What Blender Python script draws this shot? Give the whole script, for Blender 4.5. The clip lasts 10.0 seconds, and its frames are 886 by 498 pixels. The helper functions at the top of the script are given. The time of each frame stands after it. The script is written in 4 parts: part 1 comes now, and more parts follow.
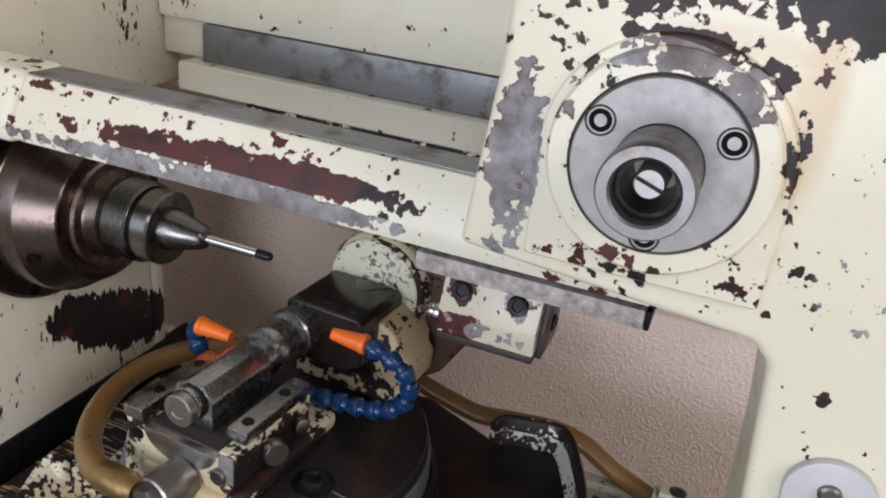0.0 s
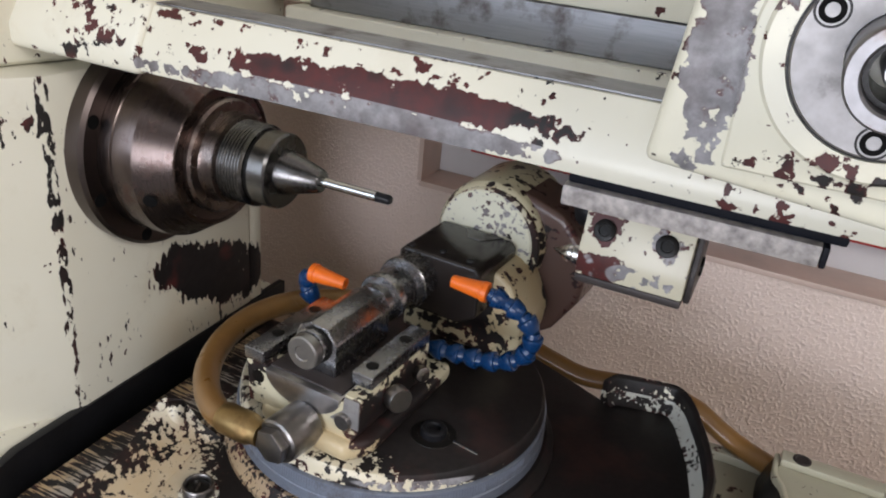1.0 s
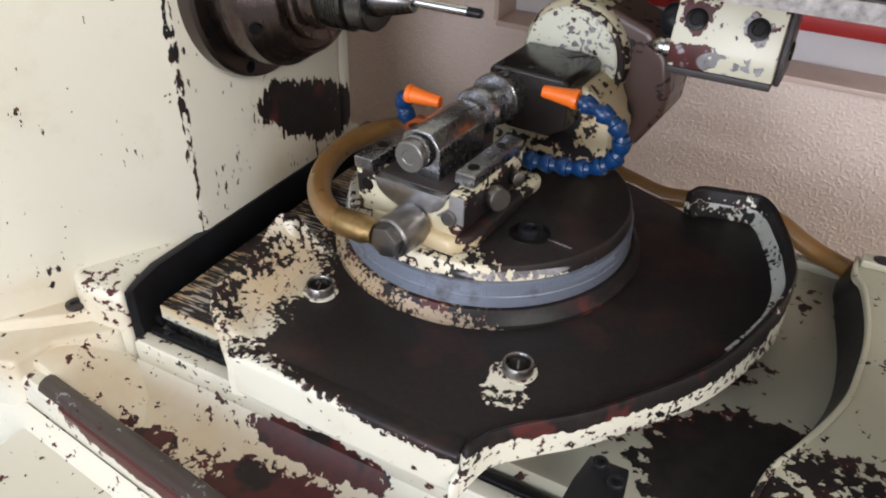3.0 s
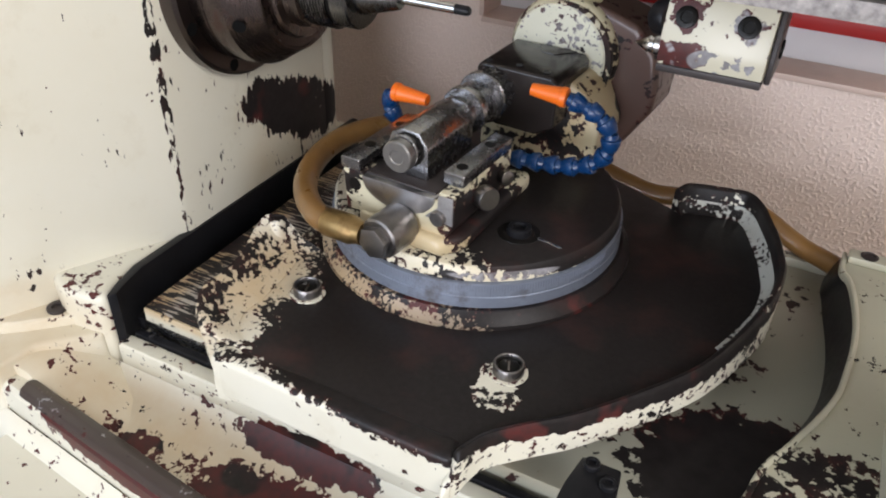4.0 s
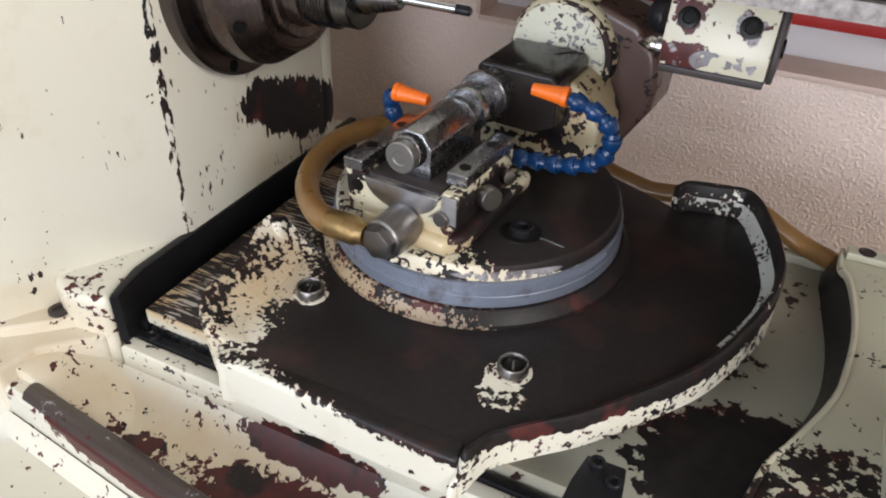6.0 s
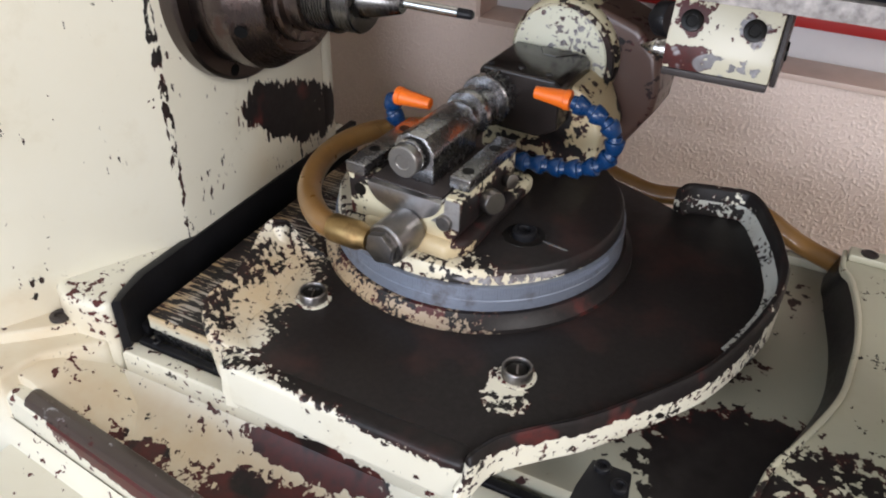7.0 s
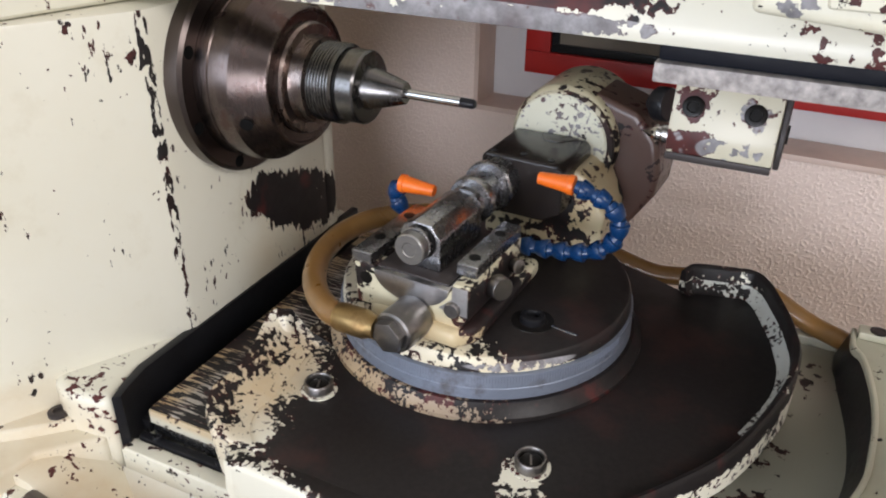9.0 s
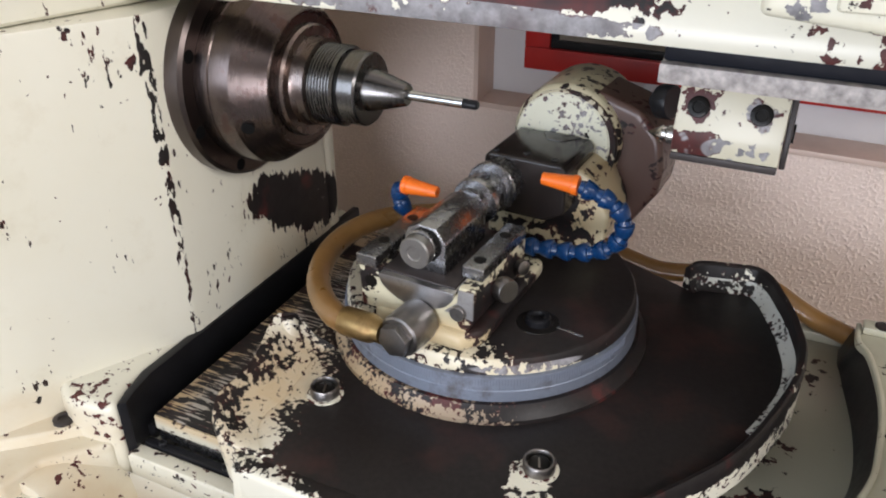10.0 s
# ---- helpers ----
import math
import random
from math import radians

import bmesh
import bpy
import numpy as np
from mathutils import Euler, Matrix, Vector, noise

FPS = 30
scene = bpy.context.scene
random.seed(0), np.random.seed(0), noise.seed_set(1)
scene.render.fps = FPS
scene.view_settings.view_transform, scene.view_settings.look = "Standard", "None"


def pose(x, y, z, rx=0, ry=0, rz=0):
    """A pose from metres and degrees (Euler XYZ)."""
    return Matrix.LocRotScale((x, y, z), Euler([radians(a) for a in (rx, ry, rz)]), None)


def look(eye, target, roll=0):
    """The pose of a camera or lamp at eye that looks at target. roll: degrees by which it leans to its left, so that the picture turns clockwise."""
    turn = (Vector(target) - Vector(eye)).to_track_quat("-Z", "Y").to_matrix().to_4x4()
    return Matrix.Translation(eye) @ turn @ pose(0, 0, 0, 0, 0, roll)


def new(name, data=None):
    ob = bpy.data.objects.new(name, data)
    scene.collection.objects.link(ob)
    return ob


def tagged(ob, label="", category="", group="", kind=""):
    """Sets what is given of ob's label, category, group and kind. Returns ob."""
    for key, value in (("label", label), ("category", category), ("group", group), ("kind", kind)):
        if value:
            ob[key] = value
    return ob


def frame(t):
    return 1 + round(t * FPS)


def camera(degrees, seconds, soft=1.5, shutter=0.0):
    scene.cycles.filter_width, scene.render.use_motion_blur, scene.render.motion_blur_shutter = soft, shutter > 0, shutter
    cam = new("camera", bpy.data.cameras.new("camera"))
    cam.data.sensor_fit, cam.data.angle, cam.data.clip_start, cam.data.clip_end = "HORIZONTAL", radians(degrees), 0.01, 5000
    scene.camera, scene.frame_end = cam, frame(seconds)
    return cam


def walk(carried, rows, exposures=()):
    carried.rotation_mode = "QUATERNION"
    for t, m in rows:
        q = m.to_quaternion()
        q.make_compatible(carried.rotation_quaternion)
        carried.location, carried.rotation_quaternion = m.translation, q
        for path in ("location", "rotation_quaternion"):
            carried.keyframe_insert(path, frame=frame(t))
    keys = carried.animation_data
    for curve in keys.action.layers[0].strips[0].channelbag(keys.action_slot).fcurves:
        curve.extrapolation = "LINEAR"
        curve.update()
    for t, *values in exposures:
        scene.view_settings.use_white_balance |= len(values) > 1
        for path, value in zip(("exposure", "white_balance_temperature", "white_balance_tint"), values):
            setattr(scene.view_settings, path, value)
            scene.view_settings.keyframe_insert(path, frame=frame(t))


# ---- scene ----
# one handheld shot: down from the housing, then a slow look at the table
cam = camera(59.0, 10.0, soft=2.0)
ROWS = [
    (0.0, 0.2378, -0.3885, 0.3847, 66.12, -6.03, 22.15),
    (0.5, 0.2244, -0.4024, 0.3770, 66.02, -5.40, 24.56),
    (1.0, 0.1935, -0.3985, 0.3490, 64.61, -5.28, 25.69),
    (1.5, 0.1804, -0.4116, 0.3424, 61.36, -4.61, 23.85),
    (2.0, 0.2049, -0.4499, 0.3273, 57.81, -2.31, 26.92),
    (2.5, 0.2032, -0.4560, 0.3231, 56.27, -1.19, 28.93),
    (4.0, 0.1940, -0.4502, 0.3234, 55.47, -1.55, 27.44),
    (4.5, 0.1925, -0.4516, 0.3246, 55.31, -1.57, 27.08),
    (5.0, 0.1902, -0.4524, 0.3242, 55.15, -1.70, 26.83),
    (5.5, 0.1890, -0.4527, 0.3259, 55.07, -1.58, 26.77),
    (7.0, 0.1839, -0.4528, 0.3272, 55.27, -1.37, 26.45),
    (7.5, 0.1827, -0.4508, 0.3274, 55.29, -1.23, 26.23),
    (8.0, 0.1811, -0.4505, 0.3274, 55.74, -0.90, 26.12),
    (8.5, 0.1777, -0.4513, 0.3307, 60.09, -0.70, 25.76),
    (9.0, 0.1749, -0.4512, 0.3287, 61.14, -0.60, 25.57),
    (9.5, 0.1721, -0.4508, 0.3307, 60.72, -0.42, 25.38),
    (10.0, 0.1689, -0.4487, 0.3335, 60.57, -0.01, 25.06),
]
walk(cam, [(t, pose(*row)) for t, *row in ROWS], exposures=[(0.0, -0.60), (0.5, -0.58), (1.0, -0.50), (1.5, -0.16), (2.0, -0.14), (2.6, -0.22), (10.0, -0.20)])

# light: workshop by day; soft unseen fill lamps added front, left and high right
world = bpy.data.worlds.new("sky")
scene.world = world
world.use_nodes = True
_nt = world.node_tree
_sky = _nt.nodes.new("ShaderNodeTexSky")
_sky.sky_type, _sky.sun_disc = "NISHITA", False
_sky.sun_elevation, _sky.sun_rotation = radians(38), radians(200)
_nt.links.new(_sky.outputs[0], _nt.nodes["Background"].inputs[0])
_nt.nodes["Background"].inputs[1].default_value = 0.12


def fill_light(eye, target, w, h, watts, colour):
    lamp = bpy.data.lights.new("fill_light", "AREA")
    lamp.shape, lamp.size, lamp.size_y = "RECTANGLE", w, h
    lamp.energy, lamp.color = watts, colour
    ob = new("fill_light", lamp)
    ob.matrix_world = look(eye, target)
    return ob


# no window stands at these lamps; aimed and coloured to balance the brightness
fill_light((-1.0, -2.42, 0.75), (-0.1, 0, 0.1), 1.6, 1.3, 32, (0.84, 0.96, 1.15))
fill_light((0.25, -2.6, 0.20), (0.0, 0.2, 0.10), 1.3, 0.9, 48, (0.93, 0.95, 1.06))
fill_light((1.70, -1.10, 1.30), (-0.10, 0.05, 0.25), 0.9, 0.7, 30, (0.99, 0.95, 0.95))


# ---- materials ----
def nodes_of(name):
    m = bpy.data.materials.new(name)
    m.use_nodes = True
    nt = m.node_tree
    return m, nt, nt.nodes["Principled BSDF"]


class Net:
    """Short hand for building node nets."""

    def __init__(self, nt):
        self.nt = nt
        self.pos = nt.nodes.new("ShaderNodeNewGeometry").outputs["Position"]

    def put(self, sock, v):
        if isinstance(v, bpy.types.NodeSocket):
            self.nt.links.new(v, sock)
        else:
            sock.default_value = v

    def math(self, op, a, b=0.0, clamp=False):
        n = self.nt.nodes.new("ShaderNodeMath")
        n.operation, n.use_clamp = op, clamp
        self.put(n.inputs[0], a)
        self.put(n.inputs[1], b)
        return n.outputs[0]

    def vec(self, op, a, b=(0, 0, 0)):
        n = self.nt.nodes.new("ShaderNodeVectorMath")
        n.operation = op
        self.put(n.inputs[0], a)
        self.put(n.inputs[1], b)
        return n.outputs["Value"] if op in ("LENGTH", "DOT_PRODUCT") else n.outputs[0]

    def noise(self, scale, detail=4.0, rough=0.55, coord=None, stretch=None, dist=0.0):
        n = self.nt.nodes.new("ShaderNodeTexNoise")
        n.inputs["Scale"].default_value = scale
        n.inputs["Detail"].default_value = detail
        n.inputs["Roughness"].default_value = rough
        n.inputs["Distortion"].default_value = dist
        c = coord or self.pos
        if stretch:
            c = self.vec("MULTIPLY", c, stretch)
        self.nt.links.new(c, n.inputs["Vector"])
        return n.outputs[0]

    def step(self, v, lo, hi, a=0.0, b=1.0):
        n = self.nt.nodes.new("ShaderNodeMapRange")
        n.inputs[1].default_value, n.inputs[2].default_value = lo, hi
        n.inputs[3].default_value, n.inputs[4].default_value = a, b
        self.put(n.inputs[0], v)
        return n.outputs[0]

    def mix(self, f, a, b):
        n = self.nt.nodes.new("ShaderNodeMix")
        n.data_type = "RGBA"
        self.put(n.inputs[0], f)
        for s, v in ((n.inputs[6], a), (n.inputs[7], b)):
            self.put(s, v if isinstance(v, bpy.types.NodeSocket) else (*v, 1))
        return n.outputs[2]

    def bump(self, h, strength, dist, normal=None):
        n = self.nt.nodes.new("ShaderNodeBump")
        n.inputs["Strength"].default_value, n.inputs["Distance"].default_value = strength, dist
        self.put(n.inputs["Height"], h)
        if normal:
            self.put(n.inputs["Normal"], normal)
        return n.outputs[0]

    def spots(self, scale, rare):
        """Round-edged chips of many sizes, in part of the cells of a scatter."""
        wob = self.nt.nodes.new("ShaderNodeTexNoise")
        wob.inputs["Scale"].default_value, wob.inputs["Detail"].default_value = scale * 3.4, 4
        self.nt.links.new(self.pos, wob.inputs["Vector"])
        push = self.vec("MULTIPLY", self.vec("SUBTRACT", wob.outputs["Color"], (0.5, 0.5, 0.5)), (0.75 / scale,) * 3)
        v = self.nt.nodes.new("ShaderNodeTexVoronoi")
        v.inputs["Scale"].default_value = scale
        self.nt.links.new(self.vec("ADD", self.pos, push), v.inputs["Vector"])
        pick = self.vec("DOT_PRODUCT", v.outputs["Color"], (1, 0, 0))
        size = self.math("MULTIPLY", self.math("SUBTRACT", pick, rare), 1.15)
        return self.step(self.math("SUBTRACT", size, v.outputs["Distance"]), 0.0, 0.02)

    def blob(self, centre, radii):
        """1 at the centre of a worn spot, 0 at its rim, negative outside (clamped)."""
        d = self.vec("DIVIDE", self.vec("SUBTRACT", self.pos, centre), radii)
        return self.math("SUBTRACT", 1.0, self.vec("LENGTH", d), True)


CREAM, DARK, RED, FILLER = (0.705, 0.685, 0.575), (0.0125, 0.0102, 0.0098), (0.085, 0.020, 0.018), (0.36, 0.35, 0.36)


def old_paint(name, chips=0.60, scale=55.0, worn=(), keep=(), colour=CREAM, red=0.5, grey=0.62, fine=0.68, stretch=None, dirt=0.35, greys=(), stains=()):
    """Old machine enamel with chips down to red primer, grey filler and dark cast iron. worn: spots rubbed bare
    (centre, radii, weight); stains: oil gone tan, and warm light painted in as tan.
    """
    m, nt, bsdf = nodes_of(name)
    n = Net(nt)
    field = n.noise(scale * 2.9, 4, 0.56, stretch=stretch, dist=0.0)
    field = n.math("ADD", field, n.math("MULTIPLY", n.math("SUBTRACT", n.noise(scale * 0.45, 3, 0.5), 0.5), 0.6))
    area = None
    for c, r, w in worn:
        b = n.math("MULTIPLY", n.math("MINIMUM", n.math("MULTIPLY", n.blob(c, r), 2.5), 1.0), w)
        area = b if area is None else n.math("MAXIMUM", area, b)
    for c, r, w in keep:
        b = n.math("MULTIPLY", n.math("MINIMUM", n.math("MULTIPLY", n.blob(c, r), 2.5), 1.0), w)
        area = n.math("SUBTRACT", area if area is not None else 0.0, b)
    gray = None
    for c, r, w in greys:
        b = n.math("MULTIPLY", n.math("MINIMUM", n.math("MULTIPLY", n.blob(c, r), 2.5), 1.0), w)
        gray = b if gray is None else n.math("MAXIMUM", gray, b)
    if gray is not None:
        area = gray if area is None else n.math("MAXIMUM", area, gray)
    if area is not None:
        field = n.math("ADD", field, area)
    chip = n.step(field, chips, chips + 0.008)
    chip = n.math("MAXIMUM", chip, n.spots(scale * 1.15, fine))
    chip = n.math("MAXIMUM", chip, n.spots(scale * 3.2, fine + 0.06))
    deep = n.noise(scale * 0.33, 3, 0.5)
    under = n.mix(n.step(deep, red, red + 0.05), DARK, RED)
    under = n.mix(n.step(n.noise(scale * 0.45, 4, 0.6, coord=n.vec("ADD", n.pos, (3.1, 1.7, 0.4))), grey, grey + 0.03), under, FILLER)
    if gray is not None:
        soft = n.mix(n.step(n.noise(scale * 1.4, 4, 0.6), 0.35, 0.7), FILLER, tuple(a * 0.55 for a in FILLER))
        under = n.mix(n.step(gray, 0.04, 0.06), under, soft)
    rim = n.step(field, chips - 0.02, chips + 0.004)
    under = n.mix(n.step(n.noise(scale * 3, 4, 0.6), 0.35, 0.75, 0, 0.55), under, tuple(min(1, 1.4 * a + 0.008) for a in DARK))
    ring = n.math("MULTIPLY", n.step(field, chips + 0.085, chips + 0.02), n.step(n.noise(scale * 0.8, 3, 0.6, coord=n.vec("ADD", n.pos, (0.7, 2.2, 5.1))), 0.47, 0.58))
    under = n.mix(n.math("MULTIPLY", ring, 0.75), under, RED)
    under = n.mix(n.step(n.noise(scale * 0.22, 4, 0.65, coord=n.vec("ADD", n.pos, (1.9, 0.3, 2.7))), 0.52, 0.68, 0, 0.6), under, (0.050, 0.022, 0.019))
    big = n.noise(6, 5, 0.6)
    paint = n.mix(n.step(big, 0.3, 0.75, 0, dirt), colour, tuple(a * b for a, b in zip(colour, (0.82, 0.76, 0.62))))
    paint = n.mix(n.step(n.noise(26, 6, 0.7), 0.55, 0.8, 0, 0.35), paint, tuple(a * b for a, b in zip(colour, (0.7, 0.62, 0.5))))
    for c, r, w in stains:
        f = n.math("MULTIPLY", n.math("MINIMUM", n.math("MULTIPLY", n.blob(c, r), 2.2), 1.0), n.step(n.noise(22, 5, 0.65), 0.25, 0.65, 0.35 * w, w))
        paint = n.mix(f, paint, (0.52, 0.35, 0.16))
    paint = n.mix(n.math("MULTIPLY", rim, 0.22), paint, tuple(a * 0.55 for a in colour))
    n.put(bsdf.inputs["Base Color"], n.mix(chip, paint, under))
    n.put(bsdf.inputs["Roughness"], n.mix(chip, (0.30, 0.30, 0.30), n.mix(n.step(n.noise(9, 5, 0.65), 0.35, 0.65), (0.31, 0.31, 0.31), (0.50, 0.50, 0.50))))
    n.put(bsdf.inputs["Specular IOR Level"], n.math("SUBTRACT", 0.5, n.math("MULTIPLY", chip, 0.25)))
    relief = n.math("SUBTRACT", n.math("MULTIPLY", n.noise(16, 3, 0.5), 0.5), n.math("MULTIPLY", chip, 0.35))
    n.put(bsdf.inputs["Normal"], n.bump(n.noise(420, 2, 0.5), 0.06, 0.0006, n.bump(relief, 0.6, 0.0009)))
    return m


def metal(name, colour, rough=0.3, spread=0.2, grain=(1, 1, 1), stain=(0.06, 0.05, 0.045), stained=0.5, bright=1.0, metallic=1.0):
    """Machined or worn steel with oil stains; grain stretches the machining marks."""
    m, nt, bsdf = nodes_of(name)
    n = Net(nt)
    marks = n.noise(260, 3, 0.6, stretch=grain)
    stains = n.noise(38, 6, 0.65)
    f = n.step(stains, stained, stained + 0.16, 0, 0.85)
    c = n.mix(n.step(marks, 0.3, 0.7, 0, 0.4), colour, tuple(a * 0.7 for a in colour))
    n.put(bsdf.inputs["Base Color"], n.mix(f, c, stain))
    bsdf.inputs["Metallic"].default_value = metallic
    n.put(bsdf.inputs["Roughness"], n.math("ADD", rough, n.math("MULTIPLY", n.math("ADD", marks, f), spread * 0.6)))
    n.put(bsdf.inputs["Normal"], n.bump(marks, 0.12, 0.0004, n.bump(stains, 0.15, 0.0006)))
    return m


def plain(name, colour, rough=0.5, vary=0.25, scale=40, bump=0.2, metallic=0.0, size=0.0008, coat=0.0, spec=0.5):
    m, nt, bsdf = nodes_of(name)
    n = Net(nt)
    a = n.noise(scale, 5, 0.6)
    n.put(bsdf.inputs["Base Color"], n.mix(n.step(a, 0.3, 0.75), colour, tuple(c * (1 - vary) for c in colour)))
    n.put(bsdf.inputs["Roughness"], n.step(n.noise(scale * 2.3, 4, 0.6), 0.2, 0.8, rough * 0.8, min(1, rough * 1.25)))
    bsdf.inputs["Metallic"].default_value = metallic
    bsdf.inputs["Coat Weight"].default_value = coat
    bsdf.inputs["Specular IOR Level"].default_value = spec
    n.put(bsdf.inputs["Normal"], n.bump(n.noise(scale * 6, 3, 0.6), bump, size))
    return m


def wallpaper(name):
    """Pinkish beige stipple plaster with coarse raised drops."""
    m, nt, bsdf = nodes_of(name)
    n = Net(nt)
    drops = n.noise(310, 1.5, 0.45)
    lumps = n.step(drops, 0.46, 0.70)
    n.put(bsdf.inputs["Base Color"], n.mix(n.step(n.noise(4, 4, 0.6), 0.3, 0.7), (0.84, 0.70, 0.62), (0.78, 0.65, 0.57)))
    bsdf.inputs["Roughness"].default_value = 0.34
    n.put(bsdf.inputs["Normal"], n.bump(lumps, 0.55, 0.0020, n.bump(n.noise(60, 3, 0.5), 0.25, 0.003)))
    return m


IRON = plain("worn_iron", (0.045, 0.037, 0.035), 0.42, 0.35, 30, 0.15, spec=0.3)
BLACK = plain("black_steel", (0.014, 0.014, 0.016), 0.32, 0.4, 60, 0.12, spec=0.22)
DEEP = plain("deep_black", (0.006, 0.006, 0.006), 0.7, 0.4, 60, 0.05, spec=0.08)
OIL = plain("oily_black", (0.010, 0.009, 0.008), 0.3, 0.4, 40, 0.3, spec=0.2)
STEEL = metal("machined_steel", (0.36, 0.355, 0.36), 0.19, 0.24, (1, 1, 1), stain=(0.075, 0.065, 0.060), stained=0.64, metallic=1.0)
TURNED = metal("turned_steel", (0.18, 0.175, 0.172), 0.2, 0.2, (9, 0.25, 0.25), stained=0.62)
SPINDLE = metal("oiled_spindle_steel", (0.135, 0.108, 0.10), 0.2, 0.2, (12, 0.2, 0.2), stain=(0.105, 0.055, 0.045), stained=0.54)
GROUND = metal("ground_slideway", (0.29, 0.295, 0.31), 0.42, 0.3, (0.15, 1, 4), stain=(0.12, 0.10, 0.095), stained=0.52)
SATIN = metal("satin_steel", (0.40, 0.39, 0.385), 0.25, 0.25, (1, 1, 1), stain=(0.16, 0.14, 0.13), stained=0.58, metallic=0.6)
BRIGHT = metal("bright_steel", (0.62, 0.62, 0.61), 0.18, 0.15, (6, 0.4, 0.4), stained=0.75)
SCREW = metal("screw_steel", (0.27, 0.255, 0.245), 0.26, 0.25, (1, 1, 1), stained=0.55)
DULL = plain("mottled_rail", (0.56, 0.51, 0.48), 0.5, 0.75, 150, 0.2)
DIAL = metal("dial_steel", (0.30, 0.34, 0.42), 0.32, 0.25, (1, 1, 8), stain=(0.13, 0.12, 0.12), stained=0.52, metallic=0.65)
MARK = plain("dial_mark", (0.20, 0.22, 0.27), 0.5, 0.2, 60, 0.05)
BRASS = metal("brass", (0.34, 0.23, 0.10), 0.34, 0.25, (1, 1, 1), stain=(0.16, 0.09, 0.04), stained=0.55)
TUBE = plain("amber_hose", (0.24, 0.125, 0.038), 0.3, 0.35, 22, 0.05, coat=0.3)
BLUE = plain("blue_plastic", (0.004, 0.036, 0.12), 0.28, 0.25, 60, 0.05)
ORANGE = plain("orange_plastic", (0.85, 0.165, 0.012), 0.38, 0.15, 60, 0.05)
PLASTER = wallpaper("stippled_plaster")
WHITE = plain("white_reveal", (0.62, 0.60, 0.60), 0.5, 0.1, 12, 0.1)
SILLWOOD = plain("sill_edge", (0.66, 0.51, 0.43), 0.45, 0.2, 20, 0.1)
REDFRAME = plain("red_lacquer", (0.42, 0.018, 0.016), 0.35, 0.2, 25, 0.06)
# ---- building helpers ----
def part(name, bm, material, parent=None, label="", smooth=35):
    me = bpy.data.meshes.new(name)
    bmesh.ops.recalc_face_normals(bm, faces=bm.faces)
    bm.to_mesh(me)
    bm.free()
    for p in me.polygons:
        p.use_smooth = True
    me.set_sharp_from_angle(angle=radians(smooth))
    me.materials.append(material)
    ob = new(name, me)
    if parent is not None:
        ob.parent = parent
    if label:
        ob["label"] = label
    return ob


def thing(name, label, category, at=None, group="", kind=""):
    ob = new(name)
    ob.empty_display_size = 0.02
    if at is not None:
        ob.matrix_world = at
    return tagged(ob, label, category, group, kind)


def rounded(bm, width, segments=2, angle=30):
    if width > 0:
        es = [e for e in bm.edges if len(e.link_faces) == 2 and e.calc_face_angle(0) > radians(angle)]
        bmesh.ops.bevel(bm, geom=es, offset=width, segments=segments, profile=0.6, affect="EDGES", clamp_overlap=True)
    return bm


def box(x0, x1, y0, y1, z0, z1, r=0.0, segments=2, bm=None):
    b = bmesh.new()
    bmesh.ops.create_cube(b, size=1, matrix=Matrix.LocRotScale(((x0 + x1) / 2, (y0 + y1) / 2, (z0 + z1) / 2), None, (x1 - x0, y1 - y0, z1 - z0)))
    rounded(b, r, segments)
    return join(bm, b)


def join(bm, b):
    if bm is None:
        return b
    me = bpy.data.meshes.new("tmp")
    b.to_mesh(me)
    b.free()
    bm.from_mesh(me)
    bpy.data.meshes.remove(me)
    return bm


def prism(outline, lo, hi, axis="z", r=0.0, segments=2, bm=None):
    """A solid over a closed outline, pushed along axis. For x the outline is (y, z), for y it is (x, z)."""
    b = bmesh.new()
    put = {"z": lambda p, h: (p[0], p[1], h), "x": lambda p, h: (h, p[0], p[1]), "y": lambda p, h: (p[0], h, p[1])}[axis]
    low = [b.verts.new(put(p, lo)) for p in outline]
    top = [b.verts.new(put(p, hi)) for p in outline]
    b.faces.new(low)
    b.faces.new(top)
    n = len(outline)
    for i in range(n):
        b.faces.new((low[i], low[(i + 1) % n], top[(i + 1) % n], top[i]))
    bmesh.ops.recalc_face_normals(b, faces=b.faces)
    rounded(b, r, segments)
    return join(bm, b)


def lathe(profile, origin, direction, steps=64, bm=None):
    """Turns a profile of (distance along, radius) round a line."""
    b = bmesh.new()
    q = Vector(direction).to_track_quat("Z", "Y").to_matrix().to_4x4()
    m = Matrix.Translation(origin) @ q
    rings = []
    for h, r in profile:
        if r < 1e-6:
            rings.append([b.verts.new(m @ Vector((0, 0, h)))])
        else:
            rings.append([b.verts.new(m @ Vector((r * math.cos(2 * math.pi * i / steps), r * math.sin(2 * math.pi * i / steps), h))) for i in range(steps)])
    for a, c in zip(rings, rings[1:]):
        for i in range(steps):
            j = (i + 1) % steps
            if len(a) == 1:
                b.faces.new((a[0], c[i], c[j]))
            elif len(c) == 1:
                b.faces.new((a[i], a[j], c[0]))
            else:
                b.faces.new((a[i], a[j], c[j], c[i]))
    for ring in (rings[0], rings[-1]):
        if len(ring) > 1:
            b.faces.new(ring)
    return join(bm, b)


